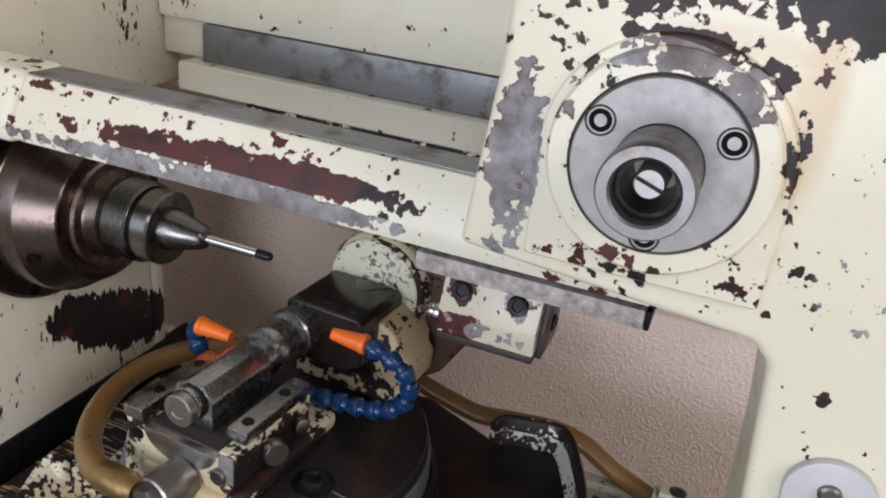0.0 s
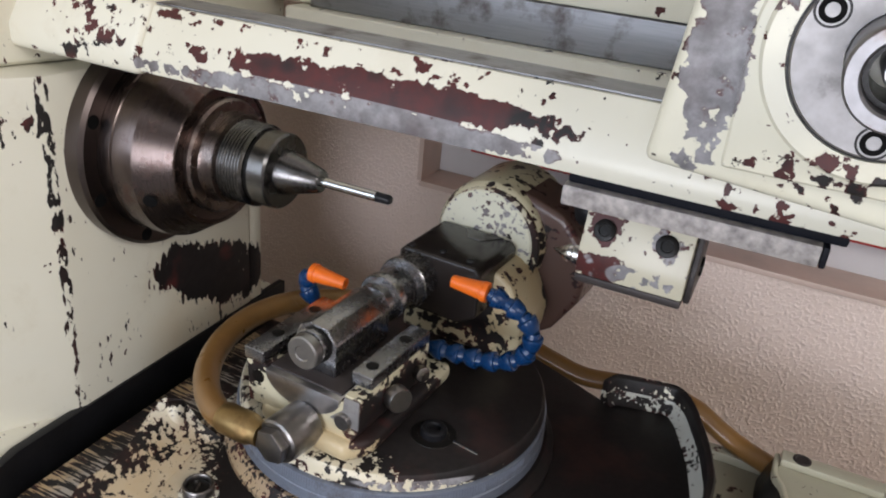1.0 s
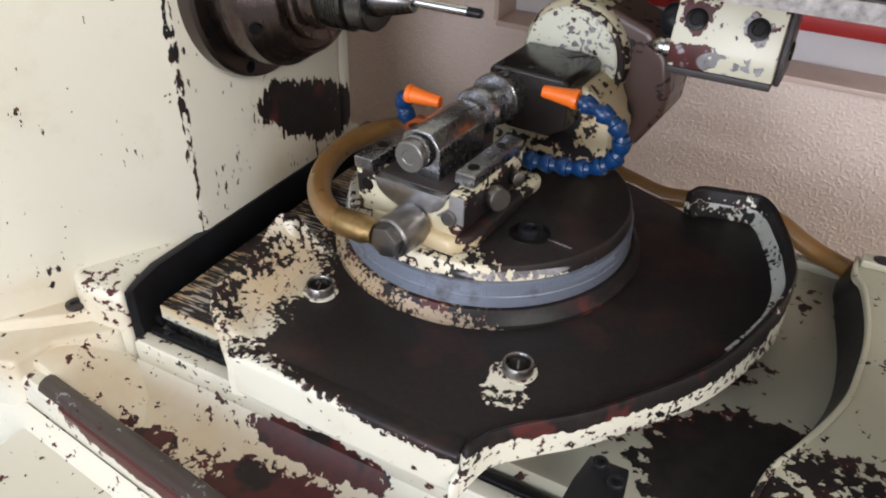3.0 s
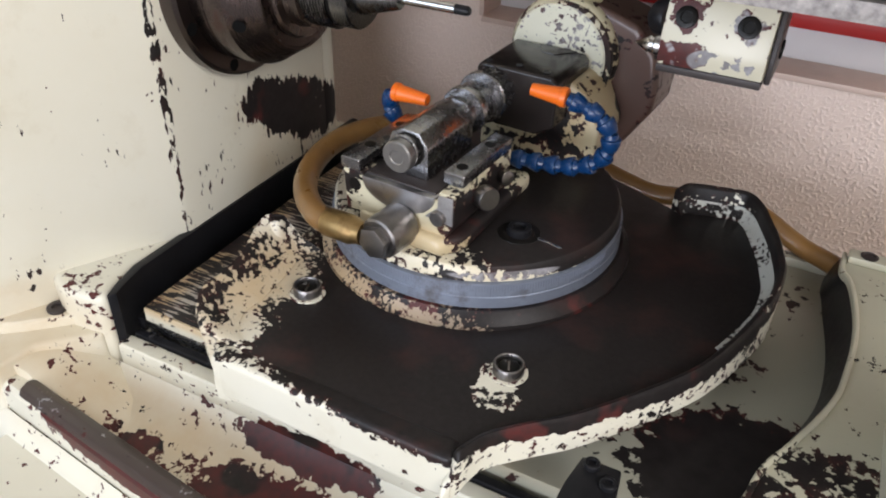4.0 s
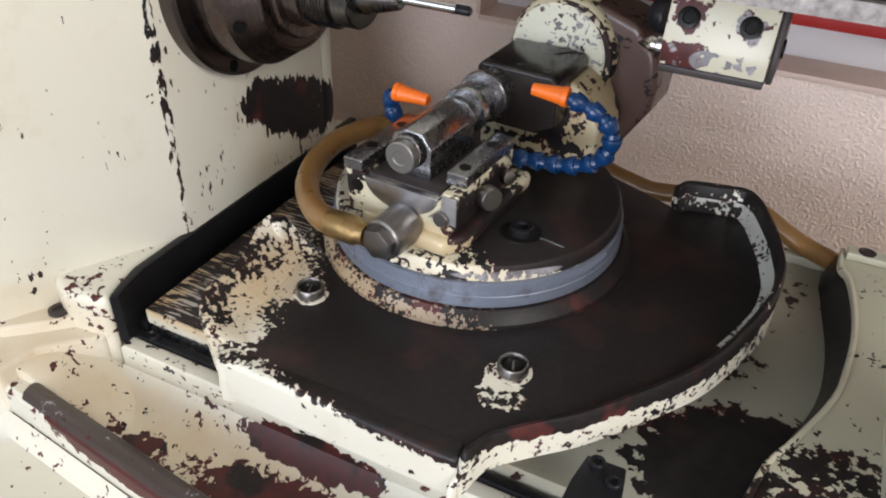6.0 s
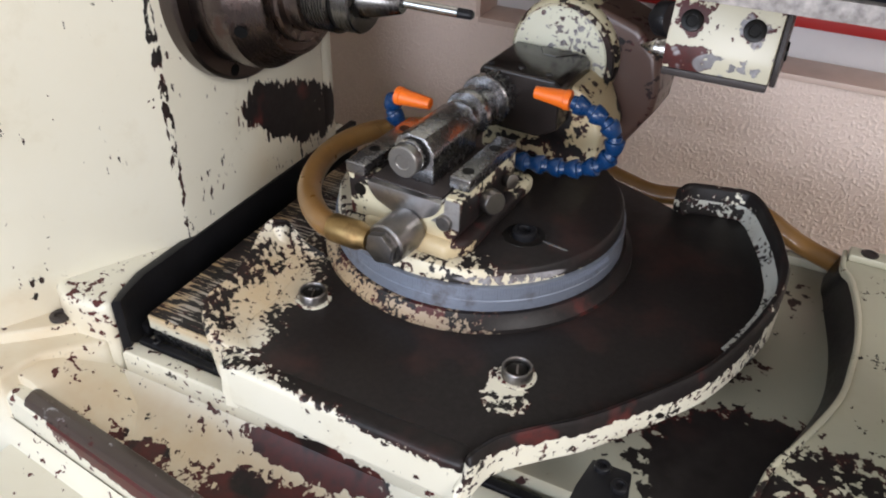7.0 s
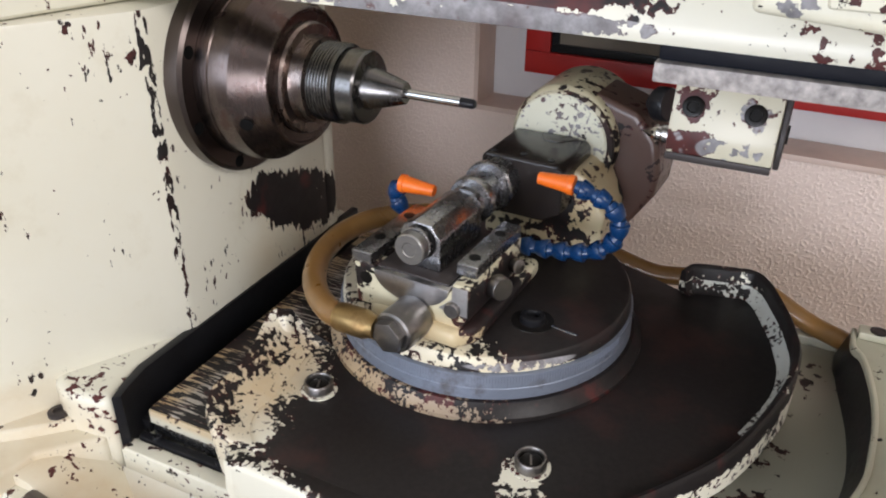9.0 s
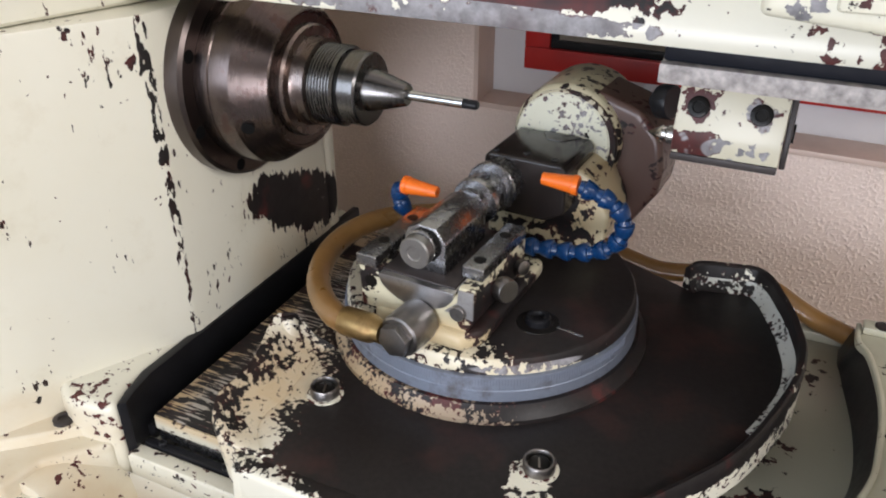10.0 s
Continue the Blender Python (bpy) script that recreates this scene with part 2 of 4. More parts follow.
def smooth_line(pts, n=12):
    """Catmull-Rom through points."""
    p = [Vector(a) for a in pts]
    p = [2 * p[0] - p[1]] + p + [2 * p[-1] - p[-2]]
    out = []
    for i in range(1, len(p) - 2):
        for k in range(n):
            t = k / n
            out.append(0.5 * (2 * p[i] + (p[i + 1] - p[i - 1]) * t + (2 * p[i - 1] - 5 * p[i] + 4 * p[i + 1] - p[i + 2]) * t * t + (3 * p[i] - p[i - 1] - 3 * p[i + 1] + p[i + 2]) * t ** 3))
    out.append(p[-2])
    return out


def pipe(line, radius, steps=20, bm=None):
    b = bmesh.new()
    rings = []
    up = Vector((0.1, 0.2, 1))
    for i, c in enumerate(line):
        d = (line[min(i + 1, len(line) - 1)] - line[max(i - 1, 0)]).normalized()
        s = d.cross(up).normalized()
        u = s.cross(d)
        r = radius(i / (len(line) - 1)) if callable(radius) else radius
        rings.append([b.verts.new(c + r * (s * math.cos(2 * math.pi * k / steps) + u * math.sin(2 * math.pi * k / steps))) for k in range(steps)])
    for a, c in zip(rings, rings[1:]):
        for k in range(steps):
            j = (k + 1) % steps
            b.faces.new((a[k], a[j], c[j], c[k]))
    b.faces.new(rings[0])
    b.faces.new(rings[-1])
    return join(bm, b)


def socket_screw(parent, at, direction, r, h, material=SCREW, name="socket_screw"):
    """Cap screw with a sunken hexagon."""
    b = lathe([(0, r), (h * 0.85, r), (h, r * 0.88), (h, r * 0.56), (h * 0.92, r * 0.52), (h * 0.4, r * 0.5), (h * 0.4, 0)], at, direction, 28)
    return part(name, b, material, parent)


def wavy(b, amount, scale, axis=None):
    """Slightly uneven casting."""
    for v in b.verts:
        d = noise.noise_vector(v.co * scale) * amount
        if axis is not None:
            d = Vector([d[i] if i in axis else 0 for i in range(3)])
        v.co += d
    return b
# ---- the room ----
WY = 0.33      # plaster wall behind the machine
SX, SZ = -0.154, 0.049   # window recess: left side and sill
wall = tagged(new("wall_north"), "pinkish beige stippled plaster wall with a window recess", "wall", kind="structure")
part("plaster", box(-2.2, SX, WY, WY + 0.25, -0.95, 1.7), PLASTER, wall)
part("plaster", box(SX, 2.2, WY, WY + 0.25, -0.95, SZ - 0.004), PLASTER, wall)
part("plaster", box(SX, 2.2, WY, WY + 0.25, 0.95, 1.7), PLASTER, wall)
part("plaster", box(1.3, 2.2, WY, WY + 0.25, SZ - 0.004, 0.95), PLASTER, wall)
part("reveal", box(SX - 0.003, SX + 0.002, WY - 0.002, WY + 0.045, SZ, 0.95), SILLWOOD, wall, "pale wooden edge of the recess")
tagged(part("window_sill", box(SX, 1.3, WY - 0.003, WY + 0.046, SZ - 0.006, SZ, 0.001), SILLWOOD), "pale varnished wooden window sill", "window sill", kind="structure")
tagged(part("window_apron", box(SX, 1.3, WY + 0.045, WY + 0.2, SZ - 0.004, 0.95), WHITE), "pale lilac painted back of the recess", "wall panel", kind="structure")
frame_1 = thing("window_1", "red lacquered frame with a dark seal round a brownish pane", "window frame", kind="structure")
FY = WY + 0.030
for x0, x1, z0, z1 in ((-0.111, 0.9, 0.083, 0.107), (-0.111, -0.083, 0.107, 0.5), (-0.111, 0.9, 0.5, 0.52)):
    part("red_bar", box(x0, x1, FY, FY + 0.014, z0, z1, 0.0015), REDFRAME, frame_1)
part("seal", box(-0.083, 0.9, FY + 0.004, FY + 0.012, 0.107, 0.116, 0.001), BLACK, frame_1)
part("seal", box(-0.083, -0.075, FY + 0.004, FY + 0.012, 0.116, 0.5, 0.001), BLACK, frame_1)
part("pane", box(-0.075, 0.9, FY + 0.008, FY + 0.014, 0.116, 0.5), plain("brown_pane", (0.20, 0.17, 0.13), 0.2, 0.3, 10, 0.02), frame_1)
for nm, b, lab in (("wall_west", box(-2.3, -2.2, -2.7, WY + 0.25, -0.95, 1.7), "plain beige workshop wall"),
                   ("wall_east", box(2.2, 2.3, -2.7, WY + 0.25, -0.95, 1.7), "plain beige workshop wall"),
                   ("wall_south", box(-2.3, 2.3, -2.8, -2.7, -0.95, 1.7), "plain beige workshop wall")):
    tagged(part(nm, b, plain(nm + "_paint", (0.55, 0.5, 0.44), 0.6, 0.1, 6, 0.1)), lab, "wall", kind="structure")
tagged(part("floor", box(-2.3, 2.3, -2.8, WY + 0.25, -1.05, -0.95), plain("grey_concrete", (0.22, 0.21, 0.2), 0.7, 0.3, 8, 0.3)), "grey concrete workshop floor", "floor", kind="structure")
tagged(part("ceiling", box(-2.3, 2.3, -2.8, WY + 0.25, 1.7, 1.8), plain("white_ceiling", (0.7, 0.69, 0.67), 0.7, 0.08, 6, 0.1)), "white painted ceiling", "ceiling", kind="structure")

# ---- the machine's frame ----
machine = thing("grinding_machine", "old cream enamelled tool grinding machine with chipped paint and bare iron", "grinding machine")
XC, YC = -0.2115, -0.0815     # column: side face and front face
# second stain tints the column head for warm light; the others are oil
P_COL = old_paint("column_paint", 0.70, 52, fine=0.80, stretch=(1, 1.6, 0.6), stains=[((XC, 0.06, -0.02), (0.05, 0.09, 0.09), 0.35), ((-0.27, -0.05, 0.36), (0.12, 0.2, 0.14), 0.45), ((-0.3, -0.20, -0.04), (0.10, 0.10, 0.03), 0.3)], worn=[((XC, 0.022, 0.052), (0.02, 0.034, 0.024), 0.40), ((XC, 0.050, 0.036), (0.02, 0.038, 0.030), 0.46), ((XC, 0.082, 0.023), (0.02, 0.040, 0.033), 0.46), ((XC, 0.105, 0.014), (0.02, 0.030, 0.032), 0.46), ((XC, YC, 0.18), (0.005, 0.0055, 0.32), 0.20), ((XC, 0.1, 0.30), (0.02, 0.02, 0.06), 0.12)], red=0.62, grey=0.75)
P_BASE = old_paint("base_paint", 0.66, 56, fine=0.75, stains=[((-0.15, -0.205, -0.095), (0.24, 0.045, 0.04), 0.55), ((-0.30, -0.21, -0.05), (0.13, 0.09, 0.04), 0.45), ((-0.24, -0.15, -0.04), (0.04, 0.05, 0.02), 0.15)], worn=[((-0.23, -0.16, -0.028), (0.05, 0.05, 0.02), 0.06), ((0.0, -0.215, -0.104), (0.14, 0.035, 0.02), 0.42), ((-0.13, -0.213, -0.100), (0.08, 0.016, 0.02), 0.26), ((-0.24, -0.19, -0.04), (0.05, 0.012, 0.012), 0.16), ((-0.035, -0.176, -0.088), (0.070, 0.012, 0.022), 0.45)], red=0.42, grey=0.76)
P_BEAM = old_paint("beam_paint", 0.64, 46, fine=0.72, worn=[((0.005, -0.070, 0.2535), (0.135, 0.03, 0.0085), 0.30), ((-0.16, -0.05, 0.26), (0.05, 0.05, 0.03), 0.12)], red=0.44, grey=0.70, greys=[((-0.02, -0.0745, 0.2410), (0.15, 0.004, 0.0085), 0.30), ((-0.03, -0.055, 0.2358), (0.2, 0.03, 0.004), 0.3)])
# both stains paint the warm highlight on the arch's right and top bevel
P_HOUSE = old_paint("housing_paint", 0.67, 60, fine=0.79, worn=[((0.22, -0.125, 0.347), (0.05, 0.02, 0.022), 0.05), ((0.290, -0.122, 0.420), (0.14, 0.04, 0.070), 0.6), ((0.200, -0.122, 0.420), (0.12, 0.04, 0.066), 0.6), ((0.215, -0.1235, 0.3535), (0.030, 0.012, 0.0045), 0.26), ((0.258, -0.1235, 0.325), (0.005, 0.012, 0.022), 0.22), ((0.246, -0.1235, 0.345), (0.012, 0.012, 0.009), 0.26), ((0.21, -0.122, 0.272), (0.05, 0.02, 0.01), 0.07), ((0.285, -0.122, 0.30), (0.03, 0.02, 0.04), 0.05)], red=0.56, grey=0.68, colour=(0.68, 0.66, 0.535), stains=[((0.2595, -0.12, 0.335), (0.010, 0.02, 0.040), 0.6), ((0.235, -0.12, 0.3545), (0.03, 0.02, 0.007), 0.5)], greys=[((0.206, -0.1275, 0.349), (0.035, 0.006, 0.0075), 0.24), ((0.243, -0.1275, 0.341), (0.014, 0.006, 0.013), 0.24), ((0.182, -0.1275, 0.330), (0.007, 0.006, 0.016), 0.14), ((0.1665, -0.122, 0.302), (0.0125, 0.02, 0.042), 0.34), ((0.166, -0.122, 0.275), (0.010, 0.02, 0.02), 0.2), ((0.295, -0.122, 0.285), (0.03, 0.02, 0.03), 0.06)])

# column
col = prism([(-0.75, -0.30), (-0.34, -0.262), (-0.285, -0.215), (-0.262, -0.174), (XC - 0.002, YC - 0.001), (XC, YC + 0.004), (XC, 0.110), (-0.75, 0.110)], -0.05, 0.221, r=0.002)
part("column", col, P_COL, machine)
part("column_rib", box(-0.75, XC - 0.0005, 0.1105, 0.128, -0.03, 0.221, 0.004), P_COL, machine)
part("column_head", box(-0.75, XC, -0.02, 0.161, 0.2215, 0.50, 0.004, 3), P_COL, machine)
part("column_shoulder", prism([(-0.75, -0.29), (-0.34, -0.258), (-0.285, -0.212), (-0.264, -0.172), (XC - 0.012, -0.0205), (-0.75, -0.0205)], 0.2216, 0.50, r=0.006, segments=3), P_COL, machine)

# base with a long recess for the table's slide
BZ = -0.021
part("base_block", prism([(-0.2165, 0.155), (-0.2170, -0.135), (-0.2110, -0.1585), (-0.2060, -0.1715), (-0.222, -0.177), (-0.245, -0.179), (-0.268, -0.167), (-0.29, -0.14), (-0.30, -0.08), (-0.30, 0.155)], -0.13, BZ, r=0.009, segments=5), P_BASE, machine)
part("sill", box(-0.2058, 0.6, -0.1730, -0.1602, -0.13, -0.0615, 0.003, 3), P_BASE, machine)
part("rim_seal", prism([(-0.2164, 0.16), (-0.2168, -0.135), (-0.2108, -0.158), (-0.2058, -0.1708), (-0.2015, -0.1660), (-0.2050, -0.1550), (-0.2093, -0.134), (-0.2093, 0.16)], -0.0659, BZ + 0.0015, r=0.0012), BLACK, machine, "black rubber seal")
part("inner_strip", box(-0.2090, -0.2000, -0.150, 0.16, -0.0659, -0.054, 0.002), BLACK, machine, "black steel strip")
part("base_body", box(-0.75, 0.60, -0.1600, 0.170, -0.95, -0.0660), P_BASE, machine)
part("front_rail", box(-0.2012, 0.6, -0.1599, -0.1535, -0.0658, -0.0595, 0.0015), BLACK, machine, "black oiled steel guide rail")
part("rack", box(-0.194, 0.029, -0.1515, -0.1470, -0.0658, -0.0512, 0.001), STEEL, machine)
for x in (-0.186, -0.130, -0.075):
    socket_screw(machine, (x, -0.1568, -0.0596), (0, 0, 1), 0.0030, 0.003, BLACK)
LEAN = -0.12     # the trough's lip runs a little outward along the machine


def leaning(b):
    for v in b.verts:
        v.co.y += LEAN * (v.co.x + 0.20)
    return b


part("trough", prism([(-0.30, -0.104), (-0.232, -0.106), (-0.205, -0.104), (-0.187, -0.096), (-0.1732, -0.080), (-0.1732, -0.14), (-0.30, -0.14)], -0.245, 0.6, "x"), P_BASE, machine)
part("trough_end", prism([(-0.262, -0.058), (-0.236, -0.061), (-0.172, -0.1045), (-0.172, -0.12), (-0.262, -0.12)], -0.2256, -0.1735, "y", r=0.003), P_BASE, machine)
P_LIP = old_paint("lip_paint", 0.62, 50, fine=0.72, worn=[((-0.09, -0.252, -0.073), (0.14, 0.040, 0.013), 0.5), ((0.10, -0.275, -0.073), (0.18, 0.040, 0.013), 0.5)], red=0.26, grey=0.74)
P_RIDGE = old_paint("ridge_paint", 0.66, 70, fine=0.80, red=0.62, grey=0.50, colour=(0.050, 0.036, 0.032), dirt=0.7)
part("trough_lip", leaning(prism([(-0.2440, -0.12), (-0.2430, -0.073), (-0.2395, -0.0690), (-0.2262, -0.0690), (-0.2245, -0.1035), (-0.2245, -0.12)], -0.252, 0.6, "x", r=0.0008)), P_LIP, machine)
part("lip_ridge", leaning(prism([(-0.2418, -0.0712), (-0.2390, -0.0665), (-0.2330, -0.0648), (-0.2275, -0.0662), (-0.2252, -0.0715), (-0.2300, -0.0740)], -0.232, 0.6, "x", r=0.0012)), P_RIDGE, machine, "brown worn ridge of the lip")
part("apron", leaning(prism([(-0.2442, -0.0900), (-0.262, -0.118), (-0.30, -0.40), (-0.29, -0.95), (-0.195, -0.95), (-0.195, -0.13), (-0.2430, -0.13)], -0.75, 0.6, "x", r=0.004)), P_BASE, machine)
part("side_shelf", prism([(-0.226, -0.166), (-0.262, -0.200), (-0.330, -0.257), (-0.75, -0.257), (-0.75, -0.1), (-0.24, -0.1)], -0.12, -0.045, r=0.003, segments=3), P_BASE, machine)
part("low_shelf", prism([(-0.214, -0.176), (-0.246, -0.208), (-0.250, -0.2380), (-0.262, -0.2420), (-0.75, -0.2585), (-0.75, -0.15), (-0.225, -0.15)], -0.13, -0.054, r=0.004, segments=3), P_BASE, machine)
socket_screw(machine, (-0.2535, -0.1785, -0.0452), (0, 0, 1), 0.0075, 0.003, IRON)

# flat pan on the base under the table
# oily grey-green enamel, its colour lowered further for the shade under the table
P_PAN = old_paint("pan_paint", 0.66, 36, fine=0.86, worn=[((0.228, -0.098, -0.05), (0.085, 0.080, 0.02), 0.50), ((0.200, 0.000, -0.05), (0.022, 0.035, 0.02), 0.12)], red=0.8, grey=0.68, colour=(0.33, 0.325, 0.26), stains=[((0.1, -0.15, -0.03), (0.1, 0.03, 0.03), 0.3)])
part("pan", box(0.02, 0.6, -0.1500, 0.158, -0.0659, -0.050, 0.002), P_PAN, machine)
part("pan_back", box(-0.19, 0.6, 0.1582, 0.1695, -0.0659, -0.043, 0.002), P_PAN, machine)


# beam across the front
beam = prism([(-0.074, 0.2360), (-0.074, 0.2465), (-0.061, 0.2712), (-0.034, 0.2715), (-0.034, 0.2360)], XC + 0.0005, 0.3595, "x", r=0.0012)
part("beam", beam, P_BEAM, machine)
part("beam_top", box(XC + 0.06, 0.3595, -0.0590, -0.0350, 0.2716, 0.2724), GROUND, machine, "bare ground top of the beam")
part("beam_end", prism([(-0.0765, 0.234), (-0.0765, 0.248), (-0.064, 0.2735), (-0.0335, 0.2745), (-0.0335, 0.234)], XC - 0.03, -0.138, "x", r=0.005, segments=4), P_BEAM, machine)

# casting behind the beam with its slideway
part("rear_casting", box(XC + 0.001, 0.40, 0.132, 0.235, 0.2790, 0.50, 0.003), P_COL, machine)
part("rear_web", box(XC + 0.001, -0.1652, 0.138, 0.235, 0.2495, 0.2787, 0.002), P_COL, machine)
part("slideway", box(-0.165, 0.40, 0.1285, 0.235, 0.2495, 0.2787, 0.0012), GROUND, machine, "bare ground steel slideway")
part("rear_ledge", box(-0.180, 0.40, 0.116, 0.235, 0.2265, 0.2492, 0.003, 3), P_COL, machine)
part("rear_underside", box(-0.125, 0.40, 0.130, 0.235, 0.20, 0.2262, 0.002), old_paint("dark_underside", 0.36, 60, red=0.60, grey=0.8), machine)

# housing on the right with its pillar
part("housing", prism([(0.1485, 0.2635), (0.262, 0.2545), (0.2685, 0.2475), (0.2745, 0.187), (0.287, -0.05), (0.345, -0.05), (0.36, 0.52), (0.160, 0.52), (0.156, 0.335)], -0.12, -0.040, "y", r=0.010, segments=5), P_HOUSE, machine)
part("housing_top", box(0.153, 0.36, -0.0398, 0.1318, 0.2740, 0.519, 0.003), P_HOUSE, machine)
arch = [(0.2178 + 0.0430 * math.cos(a), 0.3122 + 0.0430 * math.sin(a)) for a in [math.pi * i / 28 for i in range(29)]]
part("arch_pad", prism([(0.2600, 0.268)] + arch + [(0.1755, 0.268)], -0.1235, -0.1195, "y", r=0.003, segments=3), P_HOUSE, machine)
part("boss", lathe([(0, 0.0392), (0.003, 0.0390), (0.0042, 0.0378), (0.0042, 0.0312), (0.001, 0.0310), (0.001, 0)], (0.2178, -0.1237, 0.3122), (0, -1, 0), 96), P_HOUSE, machine)
badge = part("cover_plate", prism([(0.2885, 0.17)] + [(0.3015 + 0.016 * math.cos(a), 0.203 + 0.016 * math.sin(a)) for a in [math.pi - math.pi * i / 14 for i in range(15)]] + [(0.3175, 0.17)], -0.124, -0.1198, "y", r=0.0012), plain("grey_plate", (0.5, 0.5, 0.52), 0.35, 0.15, 30, 0.1), machine, "pale grey cover plate")
part("plate_screw", lathe([(0, 0.0042), (0.0015, 0.0040), (0.0022, 0.003), (0.0022, 0.0018), (0.001, 0.0016), (0.001, 0)], (0.3010, -0.124, 0.206), (0, -1, 0), 24), SCREW, badge)

# quill in the housing: flange, three cap screws, open tube
quill = thing("quill", "grey steel quill flange with an open tube and cap screws", "quill")
part("flange", lathe([(0, 0.0301), (0.006, 0.0301), (0.0068, 0.0295), (0.0068, 0.0150), (0, 0.0150)], (0.2178, -0.1225, 0.3122), (0, -1, 0), 96), metal("grey_flange", (0.30, 0.29, 0.285), 0.42, 0.25, (1, 1, 1), stained=0.6), quill)
part("flange_joint", lathe([(0, 0.0311), (0.0035, 0.0311), (0.0035, 0.0302), (0, 0.0302)], (0.2178, -0.1232, 0.3122), (0, -1, 0), 96), OIL, quill)
part("tube", lathe([(0, 0.0146), (0.027, 0.0146), (0.030, 0.0152), (0.0365, 0.0152), (0.0375, 0.0145), (0.0375, 0.0112), (0.0365, 0.0104), (-0.004, 0.0102), (-0.004, 0)], (0.2178, -0.1225, 0.3122), (0, -1, 0), 80), metal("tube_steel", (0.25, 0.245, 0.25), 0.33, 0.25, (1, 1, 1), stain=(0.16, 0.09, 0.06), stained=0.55), quill)
part("inner_bore", lathe([(0, 0.0101), (0.030, 0.0101), (0.030, 0.0085), (0, 0.0085)], (0.2178, -0.1225, 0.3122), (0, -1, 0), 48), OIL, quill)
slot = part("slotted_screw", lathe([(0, 0.0051), (0.0260, 0.0051), (0.027, 0.0045), (0.027, 0)], (0.2178, -0.1225, 0.3122), (0, -1, 0), 32), SATIN, quill)
part("screw_slot", box(-0.0046, 0.0046, -0.0006, 0.0006, -0.0003, 0.0003), OIL, slot).matrix_basis = pose(0.2178, -0.1497, 0.3122, 90, 0, 0) @ pose(0, 0, 0, 0, 0, -20)
for a in (150, 30, 270):
    c = (0.2178 + 0.0248 * math.cos(radians(a + 1)), -0.1262, 0.3122 + 0.0248 * math.sin(radians(a + 1)))
    part("counterbore", lathe([(0, 0.0054), (0.0032, 0.0054), (0.0032, 0.0046), (0.001, 0.0046), (0.001, 0)], c, (0, -1, 0), 28), OIL, quill)
    socket_screw(quill, c, (0, -1, 0), 0.0042, 0.0034, DEEP, "cap_screw")

# ---- work spindle on the column ----
SY, SZH = 0.0055, 0.1640
SA = (XC + 0.003, SY, SZH)
spindle = thing("work_spindle", "dark oily steel spindle nose with threaded collar and arbor", "spindle")
part("flange", lathe([(-0.003, 0.0765), (0.008, 0.0765), (0.0105, 0.0740), (0.0105, 0.0635), (-0.003, 0.0635)], SA, (1, 0, 0), 112), metal("flange_iron", (0.115, 0.095, 0.088), 0.28, 0.2, (12, 0.2, 0.2), stained=0.6), spindle)
# no holes cut: flat black discs put in their inner shade as colour
for k in range(8):
    a = radians(22 + 45 * k)
    part("bolt_hole", lathe([(-0.002, 0.0046), (0.0004, 0.0046), (0.0004, 0)], (XC + 0.0134, SY + 0.0690 * math.cos(a), SZH + 0.0690 * math.sin(a)), (1, 0, 0), 20), DEEP, spindle)
part("nose", lathe([(0.0, 0.0638), (0.0215, 0.0638), (0.0222, 0.0630), (0.0230, 0.0636), (0.0300, 0.0636), (0.0380, 0.0625), (0.0575, 0.0500), (0.0592, 0.0492), (0.0600, 0.0482), (0.0600, 0.0468), (0.0590, 0.0460), (0.0590, 0.02)], SA, (1, 0, 0), 112), SPINDLE, spindle, smooth=14)
# spanner holes likewise: black discs for the shade inside
for a in (35, 62, 200, 318):
    a = radians(a)
    d = Vector((0.45, math.cos(a), math.sin(a))).normalized()
    part("spanner_hole", lathe([(-0.004, 0.0046), (0.0006, 0.0046), (0.0006, 0)], (XC + 0.0480, SY + 0.0588 * math.cos(a), SZH + 0.0588 * math.sin(a)), d, 20), DEEP, spindle)
part("ring", lathe([(0.055, 0.030), (0.055, 0.0395), (0.062, 0.0395), (0.064, 0.038), (0.064, 0.0315), (0.067, 0.0305), (0.074, 0.0305), (0.075, 0.027)], SA, (1, 0, 0), 96), metal("collar_steel", (0.25, 0.205, 0.185), 0.22, 0.2, (6, 0.4, 0.4), stain=(0.08, 0.04, 0.032), stained=0.55), spindle)
th = [(0.074, 0.0268)]
for k in range(8):
    th += [(0.075 + 0.0024 * k, 0.0268), (0.0758 + 0.0024 * k, 0.0280), (0.0762 + 0.0024 * k, 0.0280), (0.077 + 0.0024 * k, 0.0268)]
part("thread", lathe(th + [(0.0945, 0.026), (0.0945, 0.02)], SA, (1, 0, 0), 96), TURNED, spindle)
part("gap_ring", lathe([(0.0935, 0.0245), (0.0975, 0.0245), (0.0975, 0.016), (0.0935, 0.016)], SA, (1, 0, 0), 64), OIL, spindle)
part("collar", lathe([(0.0970, 0.016), (0.0970, 0.0245), (0.0980, 0.0255), (0.1095, 0.0255), (0.111, 0.0243), (0.111, 0.0145)], SA, (1, 0, 0), 80), TURNED, spindle)
part("cone", lathe([(0.111, 0.0152), (0.114, 0.0146), (0.1385, 0.0078), (0.1395, 0.0068), (0.1395, 0.003)], SA, (1, 0, 0), 64), TURNED, spindle)
part("arbor", lathe([(0.139, 0.0034), (0.18, 0.0034), (0.180, 0.003), (0.180, 0)], SA, (1, 0, 0), 28), BRIGHT, spindle, "thin bright arbor")
